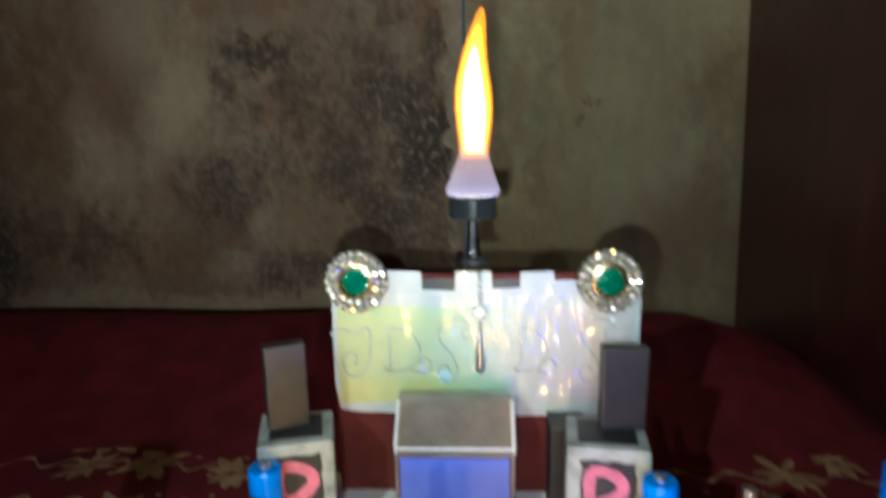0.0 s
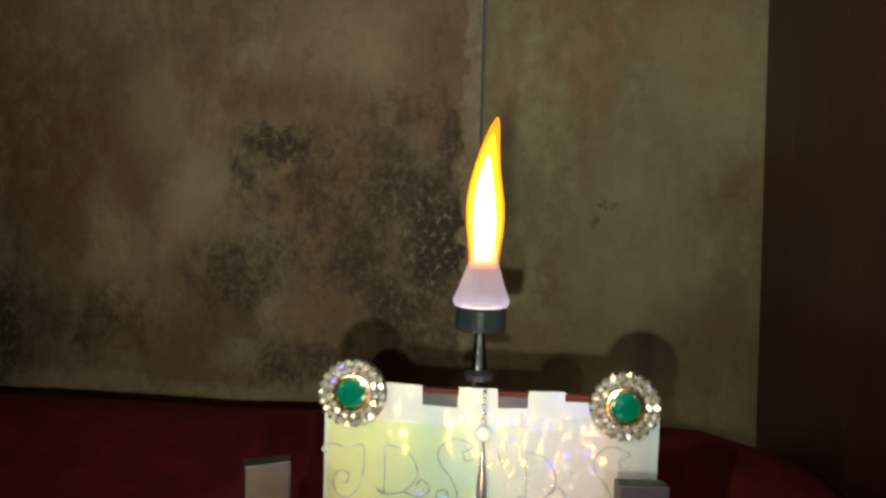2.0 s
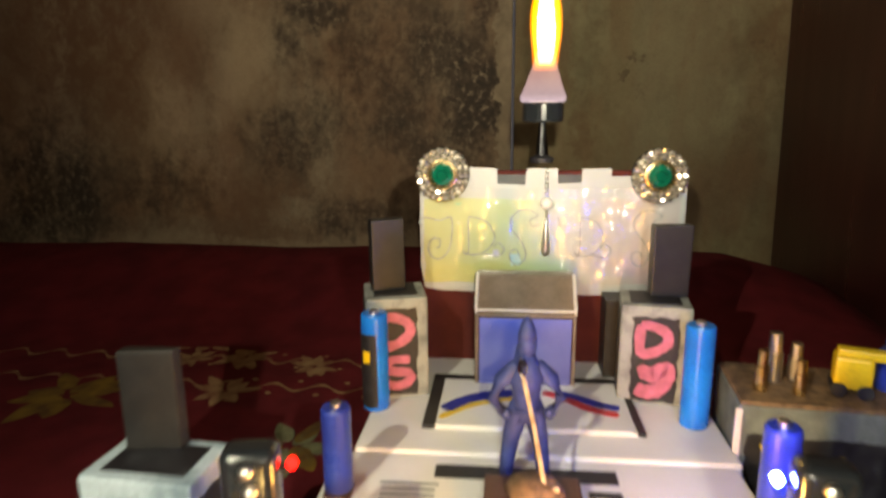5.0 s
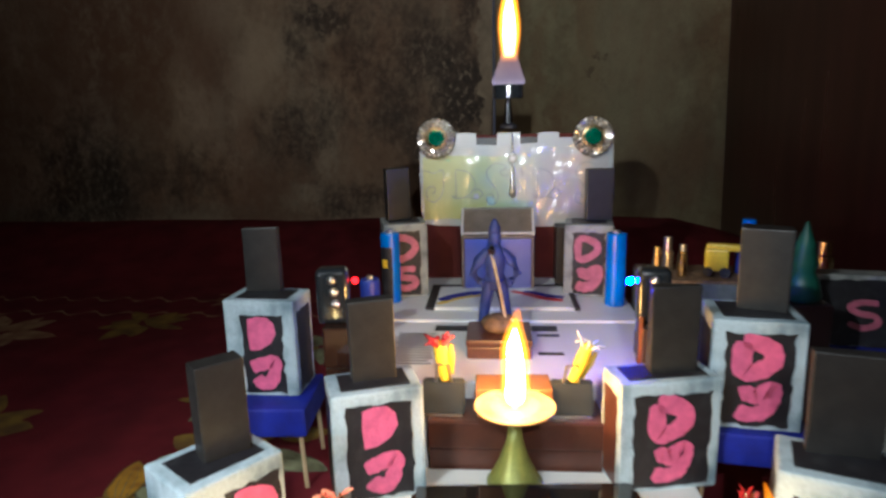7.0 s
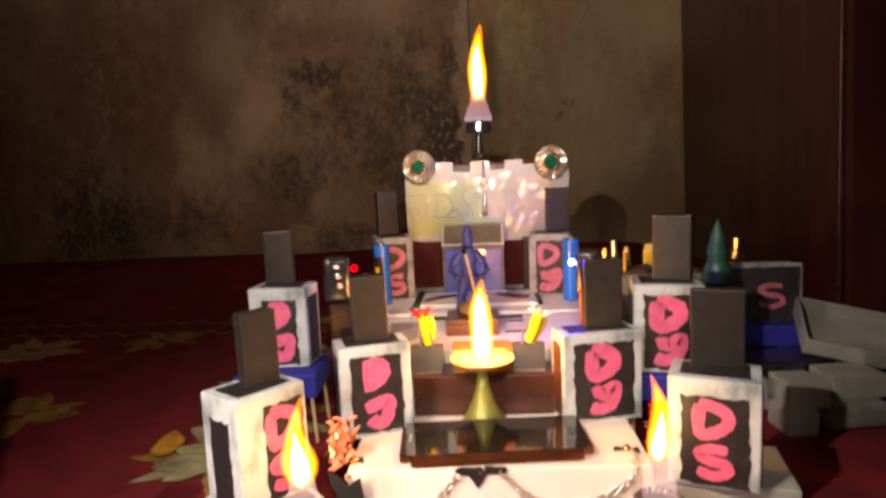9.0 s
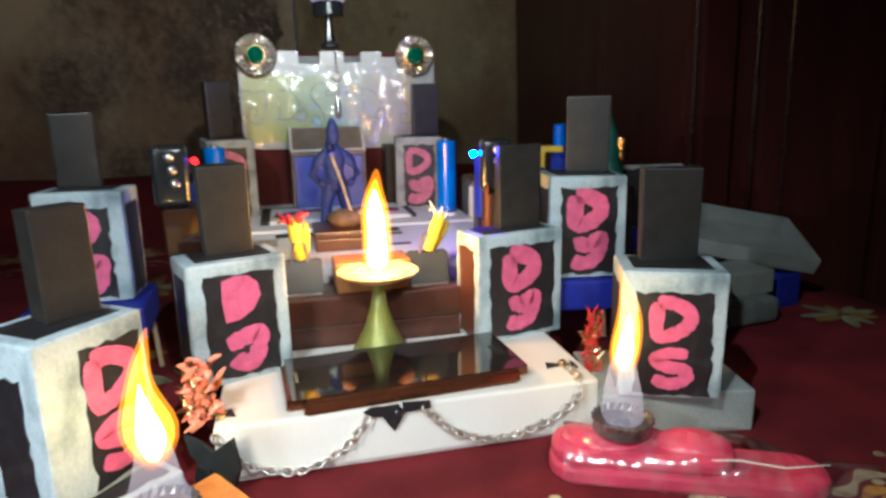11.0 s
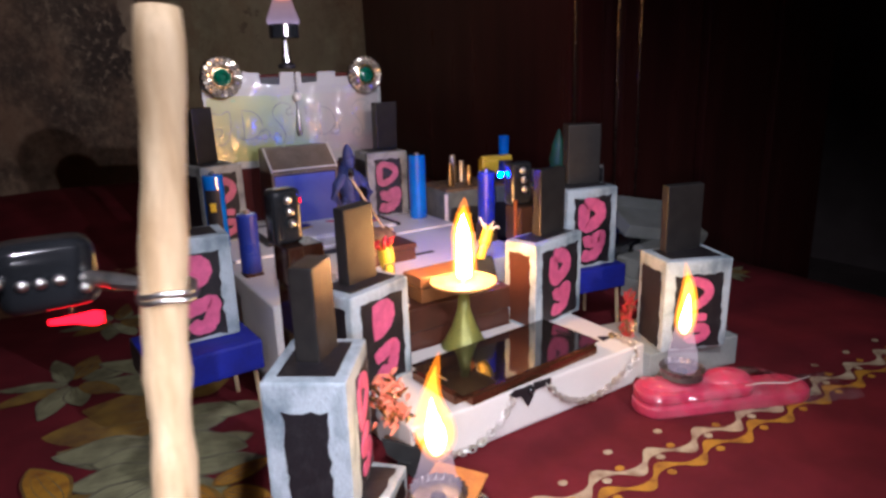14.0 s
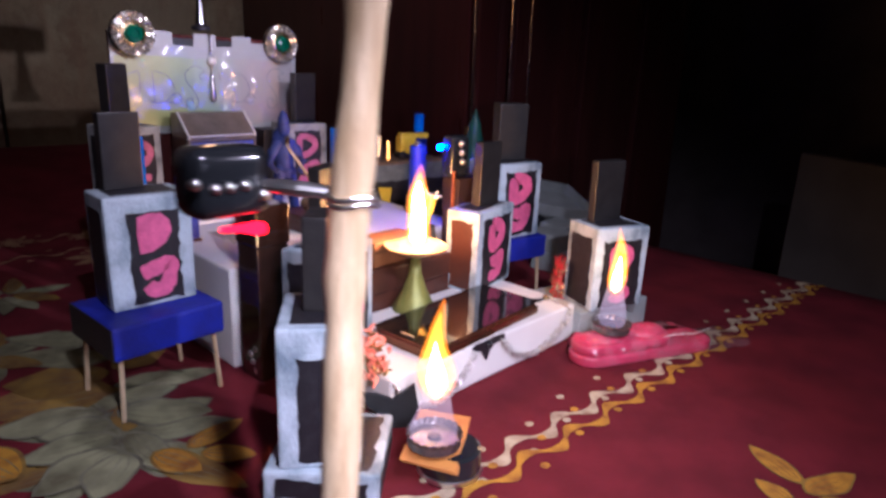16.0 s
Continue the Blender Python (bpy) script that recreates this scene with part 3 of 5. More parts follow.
def stroke(points, width, thick, plane="xz", into=None, taper=0.0, wobble=0.0):
    """A brush stroke: a ribbon along points, with rounded, uneven sides."""
    bm = into or bmesh.new()
    pts = [Vector(p) for p in points]
    fine = []
    for i in range(len(pts) - 1):
        p0, p1, p2, p3 = pts[max(i - 1, 0)], pts[i], pts[i + 1], pts[min(i + 2, len(pts) - 1)]
        for k in range(6):
            t = k / 6
            fine.append(0.5 * (2 * p1 + (p2 - p0) * t + (2 * p0 - 5 * p1 + 4 * p2 - p3) * t * t + (3 * p1 - p0 - 3 * p2 + p3) * t**3))
    fine.append(pts[-1])
    n, lo, hi = len(fine), [], []
    for i, p in enumerate(fine):
        d = (fine[min(i + 1, n - 1)] - fine[max(i - 1, 0)]).normalized()
        s = Vector((-d.y, d.x))
        end = min(i, n - 1 - i) / 2.0
        w = width / 2 * (math.sqrt(min(1, 0.35 + end)) if end < 1 else 1) * (1 + SEED.uniform(-wobble, wobble)) * (1 - taper * i / n)
        lo.append(p - s * w)
        hi.append(p + s * w)

    def at(v, k):
        return bm.verts.new((v.x, -k, v.y) if plane == "xz" else (v.x, v.y, k))

    rows = [[at(q, k) for q in side] for side in (lo, hi) for k in (0, thick)]
    a0, a1, b0, b1 = rows
    for i in range(n - 1):
        bm.faces.new((a1[i], a1[i + 1], b1[i + 1], b1[i]))
        bm.faces.new((a0[i], a0[i + 1], a1[i + 1], a1[i]))
        bm.faces.new((b1[i], b1[i + 1], b0[i + 1], b0[i]))
    for i in (0, n - 1):
        bm.faces.new((a0[i], a1[i], b1[i], b0[i]))
    return bm


def ragged(x0, x1, z0, z1, amount=0.15, step=0.5):
    """The outline of a hand-painted rectangle."""
    out = []
    corners = [(x0, z0), (x1, z0), (x1, z1), (x0, z1)]
    for (a, b), (c, d) in zip(corners, corners[1:] + corners[:1]):
        n = max(2, int(math.hypot(c - a, d - b) / step))
        for k in range(n):
            t = k / n
            out.append((a + (c - a) * t + SEED.uniform(-amount, amount), b + (d - b) * t + SEED.uniform(-amount, amount)))
    return out


# ---------- bed, walls, wardrobe ----------
def build_room():
    bm = bmesh.new()
    n = 60
    xs = [-170 + 216 * i / n for i in range(n + 1)]
    ys = [-120 + 240 * j / n for j in range(n + 1)]
    grid = []
    for y in ys:
        row = []
        for x in xs:
            t = min(1.0, max(0.0, (y - 60) / 30))
            z = t * t * (3 - 2 * t) * (7.0 + 0.9 * noise.noise((x * 0.04, 2.0, 3.0))) * min(1.0, max(0.0, (48 - x) / 16)) ** 0.6
            z += 0.25 * t * noise.noise((x * 0.12, y * 0.12, 5.0))
            if y > 91:
                z -= 0.9 * (y - 91)
            row.append(bm.verts.new((x, y, z)))
        grid.append(row)
    for a, b in zip(grid, grid[1:]):
        for i in range(n):
            bm.faces.new((a[i], a[i + 1], b[i + 1], b[i]))
    edge = [r[-1] for r in grid]
    for dx, dz in ((0.7, -0.8), (1.0, -3.0), (1.1, -45)):
        low = [bm.verts.new((46 + dx + 0.25 * noise.noise((v.co.y * 0.07, dz, 0)), v.co.y, min(dz, v.co.z + dz))) for v in grid_edge(grid)]
        for i in range(n):
            bm.faces.new((edge[i], low[i], low[i + 1], edge[i + 1]))
        edge = low
    cloth = part("bedspread", bm, CLOTH, smooth=True)
    tagged(cloth, "maroon printed cotton bedspread spread flat over the bed", "bedspread", kind="structure")

    floor = part("floor", bx(420, 420, 4, 60, 0, -49, 0), PALE)
    tagged(floor, "dim plain floor beside the bed", "floor", kind="structure")
    wall = part("wall_back", bx(200, 8, 260, -100.2, 0, 0, 0), WALL)
    put(wall, 0, 126, -45, 0, "old brown plaster wall with damp stains and flaking distemper", "wall", kind="structure")
    panel = part("wall_panel", bx(52, 7, 260, 26.4, 0, 0, 0.15), WALL_R)
    put(panel, 0, 125.2, -45, 0, "pale olive distempered wall beside a narrow crack", "wall", kind="structure")
    for nm, w, d, x, y in (("wall_left", 8, 420, -174, 0), ("wall_right", 8, 420, 214, 0), ("wall_front", 420, 8, 20, -170)):
        o = part(nm, bx(w, d, 260, x, y, -45, 0), PALE)
        tagged(o, "plain wall closing the dark room", "wall", kind="structure")
    o = part("wall_corner", bx(170, 8, 260, 130, 128, -45, 0), PALE)
    tagged(o, "plain wall closing the dark room", "wall", kind="structure")
    o = part("ceiling", bx(420, 420, 6, 20, 0, 215, 0), PALE)
    tagged(o, "plain ceiling in the dark", "ceiling", kind="structure")

    robe = thing("wardrobe", 48.5, 45, -45, -3.0, "dark red varnished wooden wardrobe standing beside the bed", "wardrobe", ry=-1.2)
    part("body", bx(70, 75.5, 230, 35, 38.5, 0, 0.4), VARNISH, robe)
    for x, w in ((0.4, 4.5), (9.2, 18), (29, 18), (49, 18)):
        part("door" if w > 5 else "stile", bx(w, 1.6, 218, x + w / 2, -0.5, 6, 0.3), VARNISH, robe)
    for x in (-1.0, 7.6, 12.4):
        part("edge_strip", tube([(x, -1.6, 4), (x, -1.6, 226)], 0.2), STRIP, robe, "narrow bright metal edge strip")
    pale = part("board", bx(60, 3, 51, 0, 0, 0, 0.3), GREYWALL)
    put(pale, 118, -10, -45, 62, "pale plain board standing beyond the bed", "board")


def grid_edge(grid):
    return [r[-1] for r in grid]


# ---------- printed pattern of the bedspread ----------
def leaf_outline(x, y, length, width, turn, n=14, notch=0.06):
    out = []
    for s in (1, -1):
        for k in range(n):
            t = k / n if s > 0 else 1 - k / n
            w = s * width / 2 * math.sin(math.pi * t**0.8) ** 0.75 * (1 + notch * math.sin(9 * t * s))
            out.append((x + length * t * math.cos(turn) - w * math.sin(turn), y + length * t * math.sin(turn) + w * math.cos(turn)))
    return out


def build_prints():
    def wave(name, mat, x0, x1, y0, y1, amp, length, width, phase, label, z=0.05):
        bm = bmesh.new()
        n = int((x1 - x0) / 0.35)
        lo, hi = [], []
        for k in range(n + 1):
            x = x0 + (x1 - x0) * k / n
            a = 2 * math.pi * x / length + phase
            y = y0 + (y1 - y0) * k / n + amp * math.sin(a)
            w = width * (0.35 + 0.65 * abs(math.sin(a)) ** 1.5) / 2
            lo.append(bm.verts.new((x, y - w, z)))
            hi.append(bm.verts.new((x, y + w, z)))
        for k in range(n):
            bm.faces.new((lo[k], lo[k + 1], hi[k + 1], hi[k]))
        x = x0
        k = 0
        while x < x1:
            side = 1 if k % 2 else -1
            t = (x - x0) / (x1 - x0)
            cy = y0 + (y1 - y0) * t + side * amp * 1.9
            cx = (k * math.pi + math.pi / 2 - phase) / (2 * math.pi) * length
            if x0 < cx < x1:
                ring = [bm.verts.new((cx + 0.32 * math.cos(2 * math.pi * i / 10), cy + 0.26 * math.sin(2 * math.pi * i / 10), z)) for i in range(10)]
                bm.faces.new(ring)
            x += length / 2
            k += 1
        for kk in range(-14, 0):
            side = 1 if kk % 2 else -1
            cx = (kk * math.pi + math.pi / 2 - phase) / (2 * math.pi) * length
            if x0 < cx < x1:
                cy = y0 + (y1 - y0) * (cx - x0) / (x1 - x0) + side * amp * 1.9
                bm.faces.new([bm.verts.new((cx + 0.32 * math.cos(2 * math.pi * i / 10), cy + 0.26 * math.sin(2 * math.pi * i / 10), z)) for i in range(10)])
        return tagged(part(name, bm, mat), label, "printed border", kind="structure")

    wave("print_border", PRINT_W, -16, 46, -4.7, -7.9, 0.55, 4.4, 0.85, 0.4, "cream wavy border with dots printed on the bedspread")
    wave("print_border", PRINT_Y, -16, 46, -6.2, -8.9, 0.5, 4.4, 0.75, 1.4, "mustard wavy border with dots printed on the bedspread", 0.06)
    wave("print_border", FADED, -120, 45, 60, 57, 0.9, 5, 0.6, 0.4, "faded cream wavy border printed on the far bedspread")
    wave("print_border", FADED, -120, 45, 53.5, 50, 0.8, 5, 0.6, 1.4, "faded ochre wavy border printed on the far bedspread", 0.06)
    def petals(rows, tones, label, sunk=0.0):
        """Printed petals (foot x, y, length, width, turn, tone): a dark rim, a paler wash inside it and fine veins."""
        f = tagged(thing("print_flower", 0, 0, 0), label, "printed flower", kind="structure")
        rims = [bmesh.new() for _ in tones]
        washes = [bmesh.new() for _ in tones]
        veins = bmesh.new()
        for k, (x, y, length, width, turn, tone) in enumerate(rows):
            z = 0.05 + sunk + (0.012 if not sunk else 0.0011) * k
            c, d = math.cos(turn), math.sin(turn)
            notch = 0.10 if length > 4 else 0.04
            rims[tone].faces.new([rims[tone].verts.new((u, v, z)) for u, v in leaf_outline(x, y, length, width, turn, 16, notch)])
            washes[tone].faces.new([washes[tone].verts.new((u, v, z + 0.004)) for u, v in leaf_outline(x + 0.05 * length * c, y + 0.05 * length * d, length * 0.91, width * 0.86, turn, 16, notch)])
            for side in (-0.22, 0.0, 0.22):
                line = []
                for i in range(9):
                    t = 0.12 + 0.72 * i / 8
                    w = side * width * math.sin(math.pi * t ** 0.8) + 0.05 * math.sin(7 * t + k)
                    line.append((x + length * t * c - w * d, y + length * t * d + w * c, 0.035 * (1 - i / 9.5)))
                for (xa, ya, wa), (xb, yb, wb) in zip(line, line[1:]):
                    veins.faces.new([veins.verts.new(v) for v in ((xa + d * wa, ya - c * wa, z + 0.007), (xb + d * wb, yb - c * wb, z + 0.007), (xb - d * wb, yb + c * wb, z + 0.007), (xa - d * wa, ya + c * wa, z + 0.007))])
        for bm, (rim, wash) in zip(rims, tones):
            if bm.faces:
                part("petal_rim", bm, rim, f)
            else:
                bm.free()
        for bm, (rim, wash) in zip(washes, tones):
            if bm.faces:
                part("petal_wash", bm, wash, f)
            else:
                bm.free()
        part("vein", veins, tones[0][0], f)

    SAGE, OCHRE, MUSTARD, DIM = (PRINT_D, PRINT_G), (PRINT_O, PRINT_O), (PRINT_O, PRINT_Y), (FADED, FADED)
    petals([(-18.5, 17.1, 8.1, 5.0, 2.87, 1), (-17.9, 19.3, 6.3, 4.0, 2.75, 1), (-16.9, 21.4, 8.3, 3.4, 2.43, 0), (-16.3, 24.7, 7.6, 3.0, 2.37, 0),
            (-17.6, 19.6, 4.3, 2.6, 0.23, 1), (-18.5, 17.1, 6.8, 2.6, -0.37, 0), (-19.1, 15.2, 3.9, 2.6, -0.23, 0), (-19.5, 13.7, 5.8, 3.4, -0.73, 0),
            (-19.9, 13.6, 6.4, 3.4, 2.76, 0), (-20.1, 12.5, 3.9, 2.8, 2.89, 0), (-20.4, 10.8, 5.1, 3.0, 2.97, 0), (-20.1, 10.9, 6.1, 2.2, -1.45, 0),
            (-20.8, 9.6, 5.0, 3.2, -2.82, 0), (-20.8, 8.9, 4.2, 2.8, -2.26, 0), (-18.2, 6.9, 4.0, 1.7, 0.21, 2), (-17.8, 6.1, 3.2, 1.8, -0.82, 2),
            (-19.7, 7.8, 3.7, 2.0, -1.24, 2), (-25.6, 9.9, 5.5, 2.6, 1.83, 2)],
           (SAGE, OCHRE, MUSTARD), "large sage and ochre leaf spray printed on the bedspread")
    petals([(-20.8 + 0.9 * math.cos(k * 2.4), 11.5 + 3.2 * math.sin(k * 1.7), 5.6 + 2.2 * math.sin(k * 3.1), 2.6 + 0.7 * math.cos(k * 1.3), 0.55 * k + 0.2 * math.sin(5 * k), 1 if k % 4 == 1 else 0) for k in range(22)],
           (SAGE, OCHRE), "dense sage and ochre leaves printed on the bedspread", -0.035)
    petals([(5.0, -18.5, 4.0, 1.7, 1.1, 0), (4.2, -18.8, 4.4, 1.7, -0.35, 0), (2.7, -18.7, 2.4, 1.5, 1.25, 0), (4.0, -19.4, 3.6, 1.5, -1.2, 0)],
           (MUSTARD,), "mustard yellow leaf sprig printed on the bedspread")
    petals([(-2.8, -14.0, 3.2, 1.3, -0.8, 0), (-2.6, -14.6, 3.0, 1.2, -1.5, 0)], (SAGE,), "small sage leaf printed on the bedspread")
    spots = ((-24, 27, 0.7, 9, SAGE), (-45, 48, 0.75, 9, OCHRE), (-29.5, 50, 0.45, 8, DIM), (-37, 63, 0.5, 8, DIM), (-46, 20, 1.0, 9, OCHRE),
             (-62, 44, 1.0, 9, DIM), (-22, 57, 0.4, 8, DIM), (-14, 58.5, 0.3, 7, DIM), (-7, 57, 0.3, 7, DIM), (31, 58, 0.4, 8, DIM), (37, 60, 0.35, 8, DIM),
             (-31, 59, 0.45, 8, DIM), (-37, 58, 0.35, 8, DIM), (41, 13.2, 0.42, 9, SAGE), (-48, -2, 1.0, 9, SAGE), (30, -26, 0.7, 7, MUSTARD), (-8, 47, 0.5, 7, DIM), (-40, 2, 0.8, 8, OCHRE), (-19, 40, 0.6, 9, SAGE))
    for x, y, s, count, tone in spots:
        rows = []
        for k in range(count):
            a = 2 * math.pi * k / count + SEED.uniform(-0.2, 0.2)
            r = s * SEED.uniform(0.1, 1.6)
            rows.append((x + r * math.cos(a), y + r * math.sin(a), s * SEED.uniform(5.0, 8.5), s * SEED.uniform(2.2, 3.6), a + SEED.uniform(-0.3, 0.3), k % 3 // 2 if tone is SAGE else 0))
        petals(rows, (tone, OCHRE), "faded leaf spray printed on the bedspread")


# ---------- painted boxes and their towers ----------
D_FULL = [(-0.75, 1.15), (-0.7, -1.0), (0.1, -0.95), (0.75, -0.2), (0.65, 0.6), (-0.1, 1.1), (-0.75, 1.1)]
S_FULL = [(0.75, 0.95), (-0.15, 1.0), (-0.75, 0.55), (-0.2, 0.1), (0.6, -0.1), (0.75, -0.7), (0.0, -1.1), (-0.8, -0.75)]
S_HOOK = [(-0.75, 0.45), (-0.35, 0.6), (0.0, 0.35), (0.35, 0.75), (0.85, 1.0), (0.8, 0.1), (0.4, -0.75), (-0.3, -1.0), (-0.85, -0.75)]
S_BENT = [(-0.75, 0.4), (0.05, 0.75), (0.8, 0.95), (0.75, 0.0), (0.5, -0.85), (-0.1, -1.0), (-0.45, -0.5)]


def letter(name, pts, x, z, s, width, y, parent, flip=False, mat=None):
    p = [(x + (-a if flip else a) * s * 1.18, z + b * s * 0.88) for a, b in pts]
    bm = stroke(p, width, 0.05, wobble=0.12)
    bmesh.ops.translate(bm, vec=(0, y, 0), verts=bm.verts)
    return part(name, bm, mat or PINK, parent, "pink hand-painted letter")


def painted_box(x, y, z, yaw, w, d, h, label, filled=False, hook=True, side=True, group="painted boxes", panel=None, paint=None, flank=None, margin=0.56):
    """A card box painted white at the edges and black on its faces. x, y: the middle of the foot of its front."""
    b = thing("painted_box", x, y, z, yaw, label, "box", group)
    part("body", bx(w, d, h, 0, d / 2, 0, 0.16, wob=0.06), paint or PAINT, b)
    l0, r0, b0, t0 = panel or (0.78, 0.72, 0.3, 0.78)
    bm = slab(ragged(-w / 2 + l0, w / 2 - r0, b0, h - t0, 0.10, 0.42), 0.06)
    face = part("front_panel", bm, BLACK, b, "black painted panel")
    if side:
        for s in (-1, 1):
            bm = slab(ragged(-d / 2 + margin, d / 2 - margin, 0.3, h - 1.6 * margin, 0.09, 0.42), 0.06)
            o = part("side_panel", bm, flank or BLACK, b, "brown leatherette panel" if flank else "black painted panel")
            o.matrix_basis = pose(s * w / 2 * CM, d / 2 * CM, 0, 0, 0, 90 * s)
    bm = bx(w - 1.3, d - 1.2, 0.08, 0, d / 2, h - 0.02, 0.02)
    part("top_panel", bm, BLACK, b, "black painted top")
    zc = (b0 + h - t0) / 2
    hh = (h - t0 - b0) / 2
    s = hh * (0.33 if l0 > 0.77 else 0.36)
    if filled:
        arc = [(-0.85, -1.1), (-0.2, -1.05), (0.55, -0.6), (0.95, 0.1), (0.85, 0.8), (0.4, 1.25), (-0.3, 1.3), (-0.9, 1.1), (-0.95, 0.0)]
        bm = slab([((l0 - r0) / 2 + a * s * 1.15, zc + hh * 0.5 + c * s * 1.1) for a, c in arc], 0.05)
        part("letter", bm, PINK, face, "pink hand-painted letter").location = (0, -0.06 * CM, 0)
    else:
        letter("letter", D_FULL, (l0 - r0) / 2 - 0.1, zc + hh * 0.49, s, s * (0.66 if paint else 1.12 if hook else 0.8), -0.06, face, mat=FADEDPINK if paint else PINK)
    letter("letter", S_BENT if filled else S_HOOK if hook else S_FULL, (l0 - r0) / 2 - 0.1, zc - hh * 0.46, s, s * (1.0 if filled or hook else 0.6 if paint else 0.72), -0.06, face, mat=FADEDPINK if paint else PINK)
    return b


def tower(x, y, z, yaw, w, d, h, label="plain dark grey foam block standing on a painted box"):
    return put(part("foam_block", bx(w, d, h, bev=0.1, wob=0.06), TOWER), x, y, z, yaw, label, "block", "tower blocks")


def build_boxes():
    painted_box(10.45, 8.6, 3.1, 11, 6.2, 3.2, 6.95, "painted box with pink letters standing behind the phone", hook=True, flank=BROWN)
    tower(10.75, 10.3, 10.05, 5, 2.9, 0.9, 5.4)
    painted_box(-6.65, 6.75, 3.1, 20, 5.4, 3.6, 6.95, "painted box with rounded pink letters beside the oil lamp", filled=True)
    tower(-7.3, 8.75, 10.05, 22, 2.7, 0.9, 5.0)
    painted_box(15.3, -0.75, 2.5, -21, 5.35, 3.8, 7.0, "painted box with pink letters on a white plinth", hook=False, panel=(0.8, 0.66, 0.25, 1.1))
    tower(16.4, 1.9, 9.5, -14, 3.2, 0.8, 5.05)
    painted_box(-12.05, -0.75, 2.0, 53, 5.2, 4.0, 7.4, "painted box with pink letters on a painted plinth", hook=False, panel=(1.9, 0.35, 0.3, 0.85), margin=0.95)
    tower(-13.4, 1.0, 9.4, 45, 2.4, 1.3, 4.9)
    painted_box(-16.3, 14.2, 6.2, -3, 5.1, 3.6, 7.0, "painted box with rounded pink letters on a blue stool", filled=True, panel=(1.25, 0.9, 0.3, 1.0))
    tower(-16.7, 17.0, 13.2, 6, 2.5, 0.8, 4.7)
    painted_box(15.85, 10.4, 6.2, -8, 5.3, 4.4, 7.0, "painted box with pink letters on a blue stool")
    tower(16.8, 12.9, 13.2, -24, 2.95, 1.5, 5.2)
    painted_box(9.2, 34.7, 7.6, -8, 4.7, 4.2, 7.2, "painted box with large pink letters at the gate", hook=True, panel=(0.85, 0.8, 0.2, 0.8), paint=WORN)
    tower(10.5, 37.4, 14.8, 2, 2.7, 1.0, 5.2)
    painted_box(-8.7, 34.5, 7.6, 14, 4.4, 4.2, 7.5, "painted box with large pink letters at the gate", hook=False, panel=(0.85, 0.8, 0.2, 0.8), paint=WORN)
    tower(-9.7, 36.6, 15.1, 25, 2.4, 1.0, 5.3)
    put(part("plinth", bx(8.6, 6.4, 2.45, bev=0.15), DULLCARD), 16.9, 2.9, 0, -11, "low dull white card plinth under a painted box", "plinth")
    p = thing("plinth", -13.35, -0.05, 0, 42, "low plinth painted black with white edges", "plinth")
    part("body", bx(5.9, 5.8, 1.95, bev=0.18, wob=0.05), PAINT, p)
    part("front_panel", slab(ragged(-2.4, 2.4, 0.45, 1.5, 0.1), 0.05), BLACK, p).location = (0, -2.9 * CM, 0)
    o = part("side_panel", slab(ragged(-2.3, 2.3, 0.45, 1.5, 0.1), 0.05), BLACK, p)
    o.matrix_basis = pose(-2.95 * CM, 0, 0, 0, 0, -90)
    part("top_panel", slab(ragged(-2.5, 2.5, -2.4, 2.4, 0.12), 0.05, "xy"), BLACK, p).location = (0, 0, 1.95 * CM)

    def stool(x, y, yaw, w, d, label):
        s = thing("stool", x, y, 0, yaw, label, "stool", "blue stools")
        part("top", bx(w, d, 2.1, 0, 0, 4.05, 0.2), COBALT, s, "cobalt blue cloth-covered top")
        part("side_panel", bx(0.06, d - 0.1, 2.05, -w / 2 - 0.03, 0, 4.07, 0.02), BLACK, s, "black side")
        for a in (-1, 1):
            for b in (-1, 1):
                lx, ly = a * (w / 2 - 0.55), b * (d / 2 - 0.55)
                part("leg", tube([(lx * 1.08, ly * 1.05, 0), (lx, ly, 4.1)], 0.16), TAN, s, "thin wooden stick leg")
        return s

    stool(-16.5, 15.2, 3, 7.0, 6.2, "toy stool with a blue top and stick legs")
    stool(16.3, 12.6, -9, 6.6, 5.8, "toy stool with a blue top and stick legs")
    stool(30.0, 27.0, -15, 9.0, 6.5, "toy stool with a blue top under the black box")


